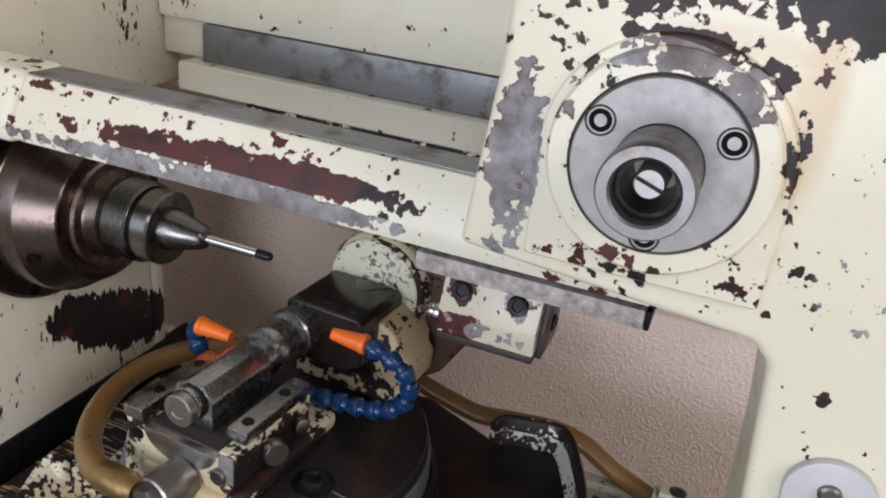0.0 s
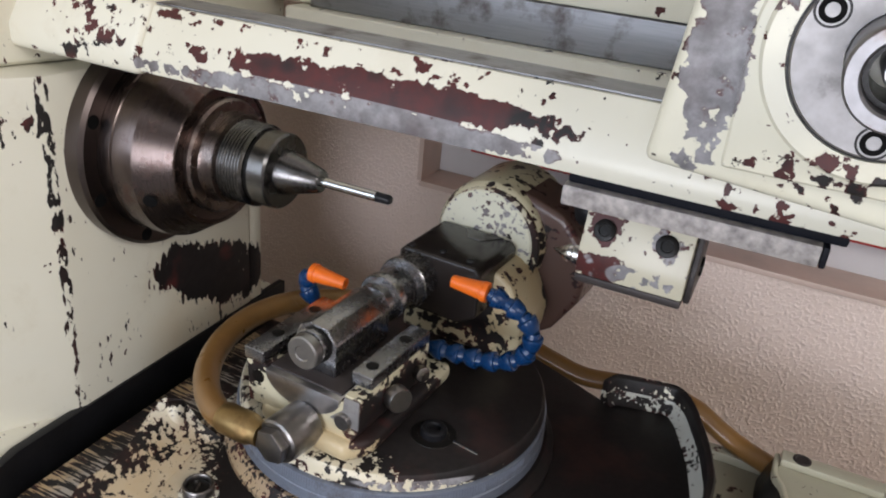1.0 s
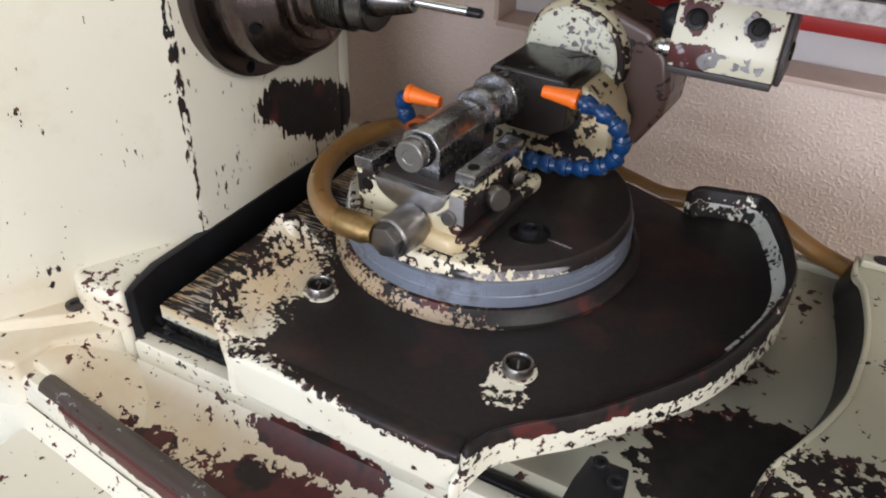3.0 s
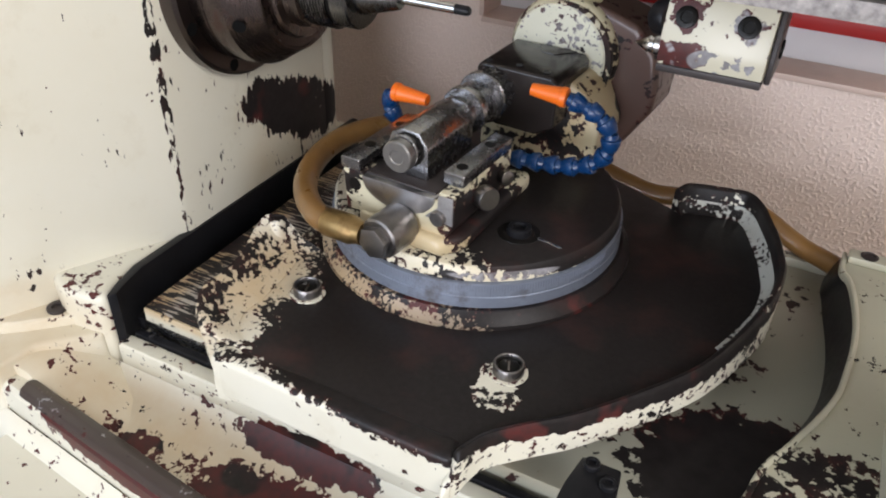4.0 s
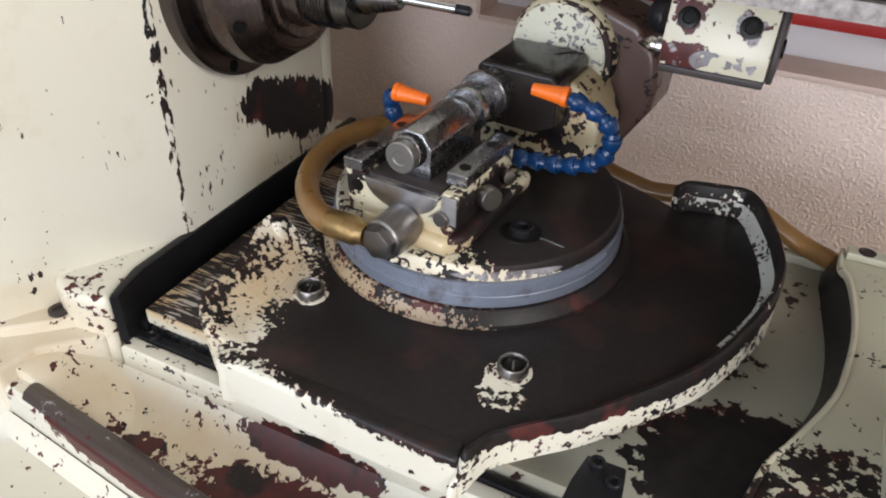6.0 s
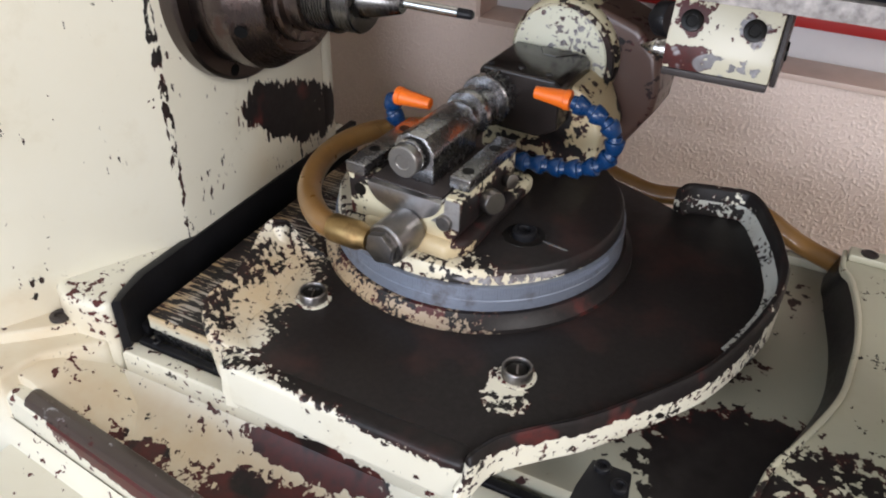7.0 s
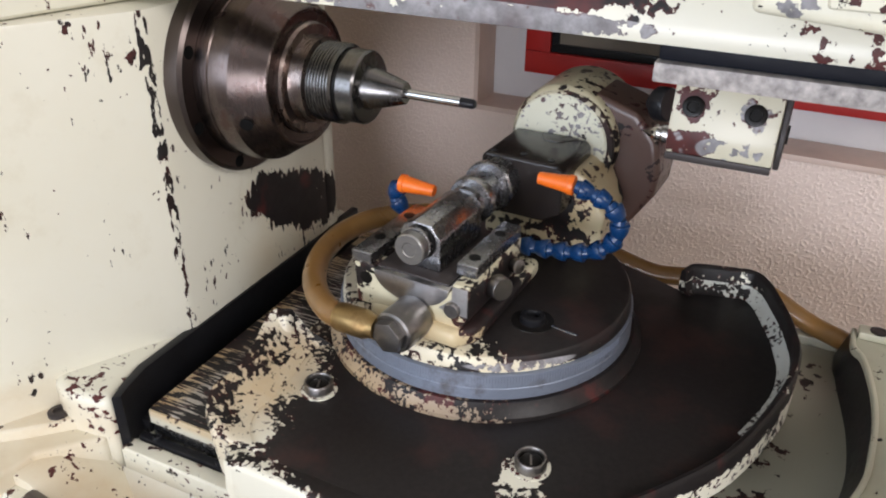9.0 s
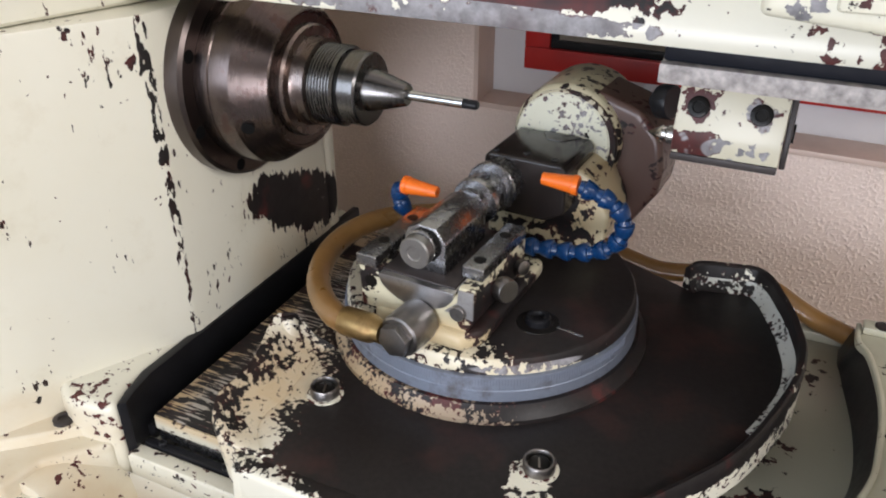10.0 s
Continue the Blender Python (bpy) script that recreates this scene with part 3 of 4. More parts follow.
part("arbor_tip", lathe([(0.180, 0.0033), (0.189, 0.0032), (0.1905, 0.0022), (0.1905, 0)], SA, (1, 0, 0), 24), BLACK, spindle, "blackened tip")
# ---- centre block hanging from its rail under the beam ----
BLUEBLACK = plain("blued_steel", (0.008, 0.009, 0.014), 0.5, 0.4, 60, 0.1, spec=0.15)
rail = thing("centre_rail", "dull mottled steel rail under a black bar", "rail")
part("rail_bar", box(0.102, 0.2205, -0.046, 0.006, 0.2100, 0.2203, 0.0012), DULL, rail)
part("black_bar", box(0.1030, 0.230, -0.042, -0.0225, 0.2205, 0.2303, 0.002), BLUEBLACK, rail)
part("packing", box(0.1015, 0.3595, -0.050, -0.0225, 0.2305, 0.2378, 0.0015), P_BEAM, rail)
part("stop", box(0.2207, 0.2235, -0.046, 0.004, 0.2101, 0.2204, 0.001), BLUEBLACK, rail)
cb = thing("centre_block", "cream centre block with chipped red paint and cap screws", "centre block")
P_BLOCK = old_paint("block_paint", 0.60, 60, fine=0.7, worn=[((0.122, -0.027, 0.173), (0.022, 0.01, 0.010), 0.3), ((0.122, -0.02, 0.192), (0.010, 0.012, 0.010), 0.2), ((0.154, -0.02, 0.192), (0.010, 0.012, 0.010), 0.2)], red=0.38, grey=0.60, colour=(0.58, 0.55, 0.43), greys=[((0.146, -0.027, 0.172), (0.022, 0.004, 0.009), 0.14)])
part("block", prism([(-0.027, 0.1665), (-0.027, 0.1805), (-0.017, 0.2098), (0.016, 0.2098), (0.016, 0.1665)], 0.111, 0.1675, "x", r=0.0014), P_BLOCK, cb)
part("base_strip", box(0.1112, 0.1673, -0.0268, 0.0158, 0.162, 0.1664, 0.001), IRON, cb)
part("end_plate", prism([(-0.022, 0.164), (-0.022, 0.181), (-0.013, 0.207), (0.014, 0.207), (0.014, 0.164)], 0.1677, 0.171, "x", r=0.001), IRON, cb)
part("end_hole", lathe([(0, 0.0052), (0.0012, 0.0052), (0.0012, 0.0042), (0.0003, 0.004), (0.0003, 0)], (0.171, -0.002, 0.178), (1, 0, 0), 24), OIL, cb)
sd = Vector((0, -0.92, 0.39))
for x in (0.1222, 0.1545):
    socket_screw(cb, (x, -0.0225, 0.1925), sd, 0.0058, 0.0022, OIL, "cap_screw")
part("centre_point", lathe([(0, 0.0052), (0.0035, 0.0052), (0.0045, 0.0042), (0.0065, 0.0042), (0.0068, 0.005), (0.0155, 0.0)], (0.1112, -0.019, 0.1735), (-1, 0, 0), 32), BRIGHT, cb, "bright steel point")

# ---- sliding table ----
DX = 0.0      # where the slide stands along the machine
table = thing("sliding_table", "swivel table with a bare brown top and chipped cream edges", "machine table", pose(DX, 0, 0))
RIM = [(0.0815, -0.2050, -0.026), (0.0805, -0.2035, -0.012), (0.0835, -0.2000, 0.0055), (0.0875, -0.1905, 0.0075), (0.0938, -0.1803, 0.0080), (0.1100, -0.1639, 0.0080), (0.1318, -0.1429, 0.0080), (0.1604, -0.1063, 0.0085), (0.1801, -0.0775, 0.0095), (0.1920, -0.0520, 0.0115), (0.2030, -0.0205, 0.0155), (0.2098, 0.0060, 0.0200), (0.2107, 0.0343, 0.0225), (0.2065, 0.0560, 0.0225), (0.2010, 0.0759, 0.0225), (0.1925, 0.0980, 0.0225), (0.1835, 0.1180, 0.0225), (0.1705, 0.1305, 0.0225), (0.1480, 0.1275, 0.0225), (0.1252, 0.1216, 0.0220), (0.1176, 0.1120, 0.0200)]
EDGE = [(-0.0868, -0.1950, -0.033), (-0.0880, -0.1944, -0.020), (-0.0939, -0.1850, -0.004), (-0.1010, -0.1860, 0.004), (-0.1128, -0.1764, 0.013), (-0.1197, -0.1600, 0.016), (-0.1192, -0.1440, 0.015), (-0.1234, -0.1184, 0.0155), (-0.1300, -0.0950, 0.020), (-0.1290, -0.0840, 0.024), (-0.1210, -0.0770, 0.023)]
out = [(-0.1150, -0.080), (-0.1130, -0.120), (-0.1130, -0.150), (-0.1040, -0.172), (-0.0860, -0.1920), (0.066, -0.1930), (0.0785, -0.1935)]
out += [(x - 0.003, y + 0.001) for x, y, z in RIM[3:17]] + [(0.168, 0.127), (0.118, 0.113), (0.055, 0.140), (-0.10, 0.12), (-0.118, 0.06)]
P_TABLE = old_paint("table_paint", 0.553, 84, fine=0.77, stains=[((-0.115, -0.135, 0.0), (0.05, 0.09, 0.04), 0.62), ((-0.10, -0.10, 0.0), (0.04, 0.06, 0.01), 0.3)], worn=[((0.080, -0.005, 0.004), (0.205, 0.272, 0.020), 0.6), ((0.0, -0.145, 0.004), (0.105, 0.066, 0.012), 0.6), ((-0.127, -0.072, 0.016), (0.02, 0.02, 0.02), 0.2), ((-0.125, -0.128, 0.013), (0.012, 0.06, 0.007), 0.16), ((-0.1, -0.14, 0.003), (0.05, 0.07, 0.03), 0.10)],
                    keep=[((-0.02, -0.203, -0.020), (0.16, 0.012, 0.022), 0.22), ((0.080, -0.146, 0.0), (0.024, 0.020, 0.02), 0.50), ((0.0740, -0.129, 0.0), (0.018, 0.015, 0.02), 0.38), ((-0.080, -0.135, 0.0), (0.045, 0.045, 0.012), 0.15), ((-0.105, -0.160, -0.01), (0.05, 0.05, 0.02), 0.06)], red=0.74, grey=0.80)
plate = prism(out, -0.006, 0.0)
part("table_top", rounded(plate, 0.0016, 2), P_TABLE, table)


def ribbon(line, inner, thick, floor, top):
    """Upright wall that follows a line in plan; floor and top give its heights along it."""
    b = bmesh.new()
    n = len(line)
    rows = []
    for i, p in enumerate(line):
        p = Vector(p)
        d = (Vector(line[min(i + 1, n - 1)]) - Vector(line[max(i - 1, 0)])).normalized()
        s = Vector((-d.y, d.x)) * inner
        t = i / (n - 1)
        lo, hi = floor(t), top(t)
        q = p + s * thick
        k = min(0.0025, (hi - lo) * 0.3)
        rows.append([b.verts.new((v.x, v.y, z)) for v, z in ((p, lo), (p, hi - k), (p + s * thick * 0.3, hi), (p + s * thick * 0.75, hi - k * 0.2), (q, hi - k * 1.2), (q, lo))])
    for a, c in zip(rows, rows[1:]):
        for i in range(6):
            j = (i + 1) % 6
            b.faces.new((a[i], a[j], c[j], c[i]))
    b.faces.new(rows[0])
    b.faces.new(rows[-1])
    return b


P_RIM = old_paint("rim_paint", 0.565, 70, fine=0.70, worn=[((0.17, 0.06, 0.026), (0.10, 0.20, 0.032), 0.26), ((0.14, -0.10, 0.008), (0.18, 0.16, 0.0125), 0.46)], keep=[((0.190, 0.065, 0.002), (0.040, 0.105, 0.0080), 0.34)], red=0.56, grey=0.74)
# the turned-up rim, low at the front and high at the back
rim_line = smooth_line(RIM, 5)
rim_top = [p.z for p in rim_line]


def along(t):
    k = t * (len(rim_top) - 1)
    return rim_top[min(len(rim_top) - 1, int(round(k)))]


part("rim", ribbon([(p.x, p.y) for p in rim_line], 1, 0.0055, lambda t: -0.034 + 0.0165 * min(1, t / 0.16), along), P_RIM, table, smooth=50)
inside = bmesh.new()
rows = []
for p in rim_line[46:]:
    k = rim_line.index(p)
    q = rim_line[min(k + 1, len(rim_line) - 1)] - rim_line[k - 1]
    n2 = Vector((-q.y, q.x, 0)).normalized()
    rows.append([inside.verts.new(v) for v in (p + n2 * 0.0045 - Vector((0, 0, p.z * 0.45)), Vector((p.x, p.y, p.z * 0.12)) + n2 * 0.0085, Vector((p.x, p.y, 0.0004)) + n2 * 0.0120, Vector((p.x, p.y, -0.003)) + n2 * 0.0045)])
for a, c in zip(rows, rows[1:]):
    for k in range(4):
        inside.faces.new((a[k], a[(k + 1) % 4], c[(k + 1) % 4], c[k]))
inside.faces.new(rows[0])
inside.faces.new(rows[-1])
part("rim_fillet", inside, old_paint("fillet_paint", 0.575, 80, fine=0.76, red=0.72, grey=0.72, colour=(0.52, 0.53, 0.49), worn=[((0.135, 0.03, 0.001), (0.062, 0.12, 0.02), 0.30)]), table, smooth=70)
# front skirt and the bent-up left flank
part("skirt", rounded(prism([(-0.0860, -0.1990), (0.066, -0.2015), (0.0800, -0.2005), (0.0800, -0.184), (0.066, -0.184), (-0.086, -0.184)], -0.0335, 0.0005), 0.0055, 5), P_TABLE, table)
flank = bmesh.new()
fl = smooth_line(EDGE, 6)
rows = []
for i, p in enumerate(fl):
    t = i / (len(fl) - 1)
    w = min(1.0, t / 0.30)
    inn = Vector((p.x + 0.004 + 0.026 * w + 0.003 * math.sin(t * 9), p.y + 0.003 - 0.008 * (1 - w), 0.0006))
    mid = p.lerp(inn, 0.45)
    mid.z = max(-0.02, p.z * 0.36)
    rows.append([flank.verts.new(v) for v in ((p.x + 0.003, p.y + 0.001, -0.0335), (p.x - 0.0015, p.y, max(-0.0334, p.z - 0.004)), (p.x, p.y, p.z), (p.x + 0.0025, p.y, p.z - 0.0002), mid, inn, (inn.x, inn.y, -0.0336))])
for a, c in zip(rows, rows[1:]):
    for i in range(7):
        j = (i + 1) % 7
        flank.faces.new((a[i], a[j], c[j], c[i]))
flank.faces.new(rows[0])
flank.faces.new(rows[-1])
part("flank", flank, P_TABLE, table, smooth=60)
part("lug", lathe([(-0.018, 0.0085), (0.0205, 0.0062), (0.0225, 0.0048), (0.0225, 0)], (-0.1215, -0.0815, 0.0), (0, 0, 1), 24), P_TABLE, table)
P_WASH = old_paint("washer_paint", 0.52, 120, red=0.38)
for x, y in ((-0.0695, -0.1200), (0.0785, -0.1245)):
    part("washer", lathe([(-0.001, 0.0122), (0.0008, 0.0118), (0.0010, 0.009), (0.0010, 0)], (x, y, 0), (0, 0, 1), 40), P_WASH, table)
    sc = part("socket_screw", lathe([(0, 0.0095), (0.0058, 0.0095), (0.0068, 0.0089), (0.0068, 0.0080), (0.0062, 0.0076), (0.0025, 0.0075), (0.0025, 0)], (x, y, 0.0008), (0, 0, 1), 40), SCREW, table)
    part("screw_core", lathe([(0.002, 0.0066), (0.0040, 0.0066), (0.0044, 0.0060), (0.0044, 0)], (x, y, 0.0008), (0, 0, 1), 24), OIL, sc)
    part("screw_slot", box(-0.0006, 0.0006, -0.004, 0.004, 0, 0.0004), SCREW, sc).matrix_basis = pose(x, y, 0.0051, 0, 0, 20)
part("slide_edge", box(-0.1935, 0.029, -0.1530, -0.1512, -0.0500, -0.0385, 0.0006), old_paint("slide_edge_paint", 0.66, 60, colour=(0.60, 0.57, 0.46), stains=[((-0.10, -0.152, -0.039), (0.15, 0.01, 0.008), 0.7)]), table, "pale yellowed edge of the slide")
part("slide", box(-0.1935, 0.029, -0.1510, 0.15, -0.0510, -0.0375, 0.0012), old_paint("slide_paint", 0.43, 85, stains=[((-0.192, 0.0, -0.0375), (0.020, 0.4, 0.03), 0.95)], worn=[((-0.12, -0.10, -0.0375), (0.05, 0.08, 0.004), 0.3)], stretch=(0.16, 2.0, 1), red=0.9, grey=0.80, colour=(0.42, 0.38, 0.33)), table, "stained slide under the table")
br = part("stop_bracket", prism([(0.1356, -0.1490), (0.1582, -0.1485), (0.1620, -0.1740), (0.1320, -0.1950), (0.1327, -0.1700)], -0.0295, -0.0165, r=0.0018), BLACK, table, "black stop bracket")
for x, y in ((0.1425, -0.1535), (0.1545, -0.1625)):
    socket_screw(br, (x, y, -0.0165), (0, 0, 1), 0.0046, 0.003, BLACK)

# ---- turntable ----
TX, TY = -0.0040, 0.0030     # middle of the turntable
turn = thing("turntable", "round swivel turntable with a graduated grey dial and bare brown top", "turntable", pose(TX, TY, 0))
P_RING = old_paint("ring_paint", 0.53, 110, fine=0.78, red=0.56, grey=0.72, colour=(0.30, 0.245, 0.195), dirt=0.9, worn=[((0.09, -0.02, 0.008), (0.075, 0.14, 0.03), 0.35), ((0.0, -0.1, 0.011), (0.14, 0.05, 0.004), 0.12)], stains=[((-0.06, -0.09, 0.004), (0.09, 0.06, 0.02), 0.5)])
part("foot_ring", lathe([(0, 0.1140), (0.003, 0.1138), (0.0065, 0.1105), (0.0110, 0.1080), (0.0110, 0.09)], (0, 0, 0.0), (0, 0, 1), 128), P_RING, turn)
dial = part("dial", lathe([(0.0110, 0.1047), (0.0120, 0.1057), (0.0195, 0.1055), (0.0200, 0.1049), (0.0206, 0.1055), (0.0295, 0.1051), (0.0303, 0.1037), (0.0303, 0.09)], (0, 0, 0), (0, 0, 1), 128), DIAL, turn, "grey graduated ring")
P_DISC = old_paint("disc_paint", 0.545, 70, fine=0.74, dirt=0.8, stains=[((0.0, -0.09, 0.035), (0.12, 0.03, 0.02), 0.15)], worn=[((0.05, 0.03, 0.045), (0.16, 0.14, 0.02), 0.55)], greys=[((0.062, -0.084, 0.0345), (0.055, 0.040, 0.0045), 0.09)], keep=[((-0.02, -0.104, 0.036), (0.105, 0.024, 0.010), 0.42), ((-0.005, -0.09, 0.046), (0.05, 0.03, 0.02), 0.2)], red=0.74, grey=0.72)
part("disc", lathe([(0.0303, 0.1020), (0.0312, 0.1036), (0.0385, 0.1028), (0.0410, 0.1012), (0.0420, 0.0985), (0.0420, 0)], (0, 0, 0), (0, 0, 1), 160), P_DISC, turn)
tick = box(-0.00013, 0.00013, -0.0002, 0.0002, -0.0022, 0.0022)
long_tick = box(-0.00016, 0.00016, -0.0002, 0.0002, -0.0038, 0.0038)
for bmx in (tick, long_tick):
    bmx.normal_update()
meshes = []
for bmx in (tick, long_tick):
    me = bpy.data.meshes.new("graduation")
    bmx.to_mesh(me)
    bmx.free()
    me.materials.append(MARK)
    meshes.append(me)
for k in range(150):
    a = radians(200 + k)
    ob = new("graduation", meshes[k % 5 == 0])
    ob.parent = dial
    ob.matrix_basis = pose(0.1053 * math.cos(a), 0.1053 * math.sin(a), 0.0265 if k % 5 else 0.0250, 0, 0, math.degrees(a) + 90) @ pose(0, 0, 0, -2.5, 0, 0)
part("recess", lathe([(0.0413, 0.0145), (0.0424, 0.0140), (0.0424, 0.0100), (0.0415, 0.0095), (0.0415, 0)], (0.0510, -0.0450, 0), (0, 0, 1), 32), OIL, turn)
socket_screw(turn, (0.0510, -0.0450, 0.0415), (0, 0, 1), 0.0082, 0.0055, BLACK)
part("pointer_notch", box(-0.009, 0.009, -0.0009, 0.0009, 0, 0.0006, 0.0002), BRIGHT, turn).matrix_basis = pose(0.0730, -0.0470, 0.0419, 0, 0, -10)
# ---- fixture on the turntable, swivelled a little ----
SW = pose(DX + 0.001, -0.001, 0.0009, 0, 0, -3.6)
AX, AZ = -0.0145, 0.1000      # line of the work
tail = thing("tail_block", "tailstock block with cream chipped front and two dark steel rails", "tailstock", SW)
P_TAIL = old_paint("tail_paint", 0.525, 60, fine=0.75, stains=[((0.0, -0.08, 0.045), (0.06, 0.05, 0.02), 0.6)], worn=[((0.035, -0.06, 0.05), (0.032, 0.06, 0.04), 0.34), ((-0.05, -0.08, 0.045), (0.025, 0.05, 0.010), 0.2), ((-0.06, -0.05, 0.06), (0.02, 0.06, 0.04), 0.15)], keep=[((-0.02, -0.09, 0.06), (0.05, 0.012, 0.03), 0.22), ((0.0, -0.085, 0.045), (0.06, 0.03, 0.012), 0.25)], red=0.66, grey=0.76, colour=(0.60, 0.565, 0.42), dirt=0.7)
part("foot", prism([(-0.046, -0.088), (-0.020, -0.0935), (0.020, -0.0935), (0.030, -0.080), (0.029, 0.02), (-0.052, 0.02)], 0.0411, 0.0545, r=0.0065, segments=5), P_TAIL, tail)
part("body", prism([(-0.0545, 0.0515), (-0.0560, 0.0810), (-0.0415, 0.0810), (-0.0400, 0.0785), (0.0140, 0.0785), (0.0155, 0.0850), (0.0262, 0.0850), (0.0262, 0.064), (0.020, 0.0515)], -0.0870, -0.012, "y", r=0.0012), P_TAIL, tail)
part("half_round", prism([(-0.0400, 0.0800)] + [(-0.0135 + 0.0265 * math.cos(a), 0.0797 - 0.0165 * math.sin(a)) for a in [math.pi - math.pi * i / 24 for i in range(25)]] + [(0.0130, 0.0800)], -0.0889, -0.03, "y", r=0.0008), metal("polished_insert", (0.52, 0.52, 0.53), 0.24, 0.2, (1, 1, 1), stain=(0.2, 0.18, 0.17), stained=0.60), tail, "half-round steel insert")
part("cheek", prism([(0.0060, 0.0655), (0.0150, 0.0740), (0.0155, 0.0830), (0.0256, 0.0835), (0.0256, 0.0640)], -0.0879, -0.0869, "y", r=0.0003), SATIN, tail, "rubbed steel cheek")
for x0, x1, y0, z0 in ((-0.0568, -0.0425, -0.0884, 0.0812), (0.0120, 0.0262, -0.0770, 0.0852)):
    rl = part("guide_rail", box(x0, x1, y0, -0.012, z0, z0 + 0.0085, 0.0014, 3), STEEL, tail)
    # rail holes are black discs, their shade given by colour alone
    for y in (-0.066, -0.030):
        part("rail_hole", lathe([(-0.001, 0.0038), (0.0002, 0.0038), (0.0002, 0)], ((x0 + x1) / 2, y, z0 + 0.0086), (0, 0, 1), 20), OIL, rl)
part("bed", box(-0.0400, 0.0115, -0.084, -0.012, 0.0790, 0.0812, 0.0006), IRON, tail)
part("bolt_head", lathe([(0, 0.0052), (0.0024, 0.0052), (0.0030, 0.0046), (0.0030, 0)], (0.0160, -0.0878, 0.0675), (0, -1, 0), 24), SCREW, tail)
# uncut too: a black disc coloured as the hole's shade
part("side_hole", lathe([(-0.001, 0.0044), (0.0004, 0.0044), (0.0004, 0)], (-0.0470, -0.0870, 0.0710), (0, -1, 0), 20), OIL, tail)
part("clamp_screw", lathe([(0, 0.0035), (0.006, 0.0035), (0.006, 0.0078), (0.0125, 0.0078), (0.0137, 0.007), (0.0137, 0)], (0.0250, -0.054, 0.072), Vector((0.85, -0.50, 0.1)), 28), SCREW, tail)
part("clamp_screw", lathe([(0, 0.003), (0.004, 0.003), (0.004, 0.0050), (0.0085, 0.0050), (0.009, 0.004), (0.009, 0)], (0.0255, -0.026, 0.072), Vector((0.9, -0.4, 0.1)), 24), SCREW, tail)

# bearing that carries the pin
bearing = thing("work_bearing", "dark steel bearing bracket holding a round pin", "bearing", SW)
ring = [(AX + 0.0140, 0.0813), (AX + 0.0140, AZ + 0.003), (AX + 0.0075, AZ + 0.0120), (AX - 0.005, AZ + 0.0125), (AX - 0.0125, AZ + 0.0085), (AX - 0.0150, AZ), (AX - 0.0150, 0.0813)]
part("bracket", prism(ring, -0.0745, -0.018, "y", r=0.0012), STEEL, bearing)
part("groove", lathe([(0, 0.0114), (0.0014, 0.0114), (0.0014, 0.0095), (0, 0.0095)], (AX, -0.0750, AZ), (0, -1, 0), 48), OIL, bearing)
part("pin_collar", lathe([(0, 0.0108), (0.0050, 0.0108), (0.0056, 0.0102), (0.0056, 0)], (AX - 0.001, -0.0743, AZ), (0, -1, 0), 48), STEEL, bearing)
part("pin_head", lathe([(0, 0.0080), (0.0016, 0.0080), (0.0016, 0.0104), (0.0072, 0.0104), (0.0080, 0.0096), (0.0080, 0.0050), (0.0074, 0.0044), (0.0074, 0)], (AX - 0.0008, -0.0790, AZ - 0.0008), (0, -1, 0), 56), metal("pin_steel", (0.40, 0.39, 0.38), 0.30, 0.2, (1, 1, 1), stained=0.68), bearing)

# work arbor between bearing and head
work = thing("work_arbor", "dark oiled steel work arbor with a finely splined blank", "work arbor", SW)
part("sleeve", lathe([(-0.018, 0.0130), (-0.008, 0.0130), (-0.008, 0.0158), (-0.006, 0.0166), (-0.002, 0.0166), (-0.002, 0.0158), (0.0, 0.0152), (0.018, 0.0152), (0.018, 0.012)], (AX, 0, AZ), (0, 1, 0), 64), STEEL, work)
part("flange_ring", lathe([(0.018, 0.0120), (0.018, 0.0178), (0.0190, 0.0186), (0.0230, 0.0186), (0.0240, 0.0178), (0.0240, 0.012)], (AX, 0, AZ), (0, 1, 0), 64), STEEL, work)
N_T = 28
pr = []
for k in range(N_T):
    for f, r in ((0.0, 0.0164), (0.3, 0.0174), (0.55, 0.0174), (0.8, 0.0164)):
        a = 2 * math.pi * (k + f) / N_T
        pr.append((AX + r * math.cos(a), AZ + r * math.sin(a)))
part("splined_blank", prism(pr, 0.0242, 0.0372, "y"), STEEL, work, "finely splined blank")
part("hub", lathe([(0.0372, 0.0158), (0.0400, 0.0158), (0.0410, 0.0150), (0.0410, 0.010)], (AX, 0, AZ), (0, 1, 0), 48), STEEL, work)
part("shank", lathe([(0.0405, 0.0138), (0.060, 0.0142), (0.080, 0.0142)], (AX, 0, AZ), (0, 1, 0), 48), SPINDLE, work)

# dividing head
P_HEAD = old_paint("head_paint", 0.575, 46, fine=0.70, stains=[((0.03, 0.08, 0.08), (0.06, 0.06, 0.06), 0.5)], worn=[((0.02, 0.06, 0.062), (0.05, 0.03, 0.045), 0.05), ((0.082, 0.12, 0.085), (0.022, 0.05, 0.045), 0.5), ((0.008, 0.104, 0.112), (0.052, 0.006, 0.052), 0.12)], red=0.68, grey=0.80, colour=(0.54, 0.50, 0.36), dirt=0.6)
P_CAST = old_paint("head_casting_paint", 0.66, 48, fine=0.8, worn=[((0.084, 0.12, 0.085), (0.026, 0.06, 0.045), 0.06)], red=0.60, grey=0.80, colour=(0.085, 0.050, 0.042), dirt=0.6)
head = thing("dividing_head", "cream domed dividing head with dark oil stains and rubbed paint", "dividing head", SW)
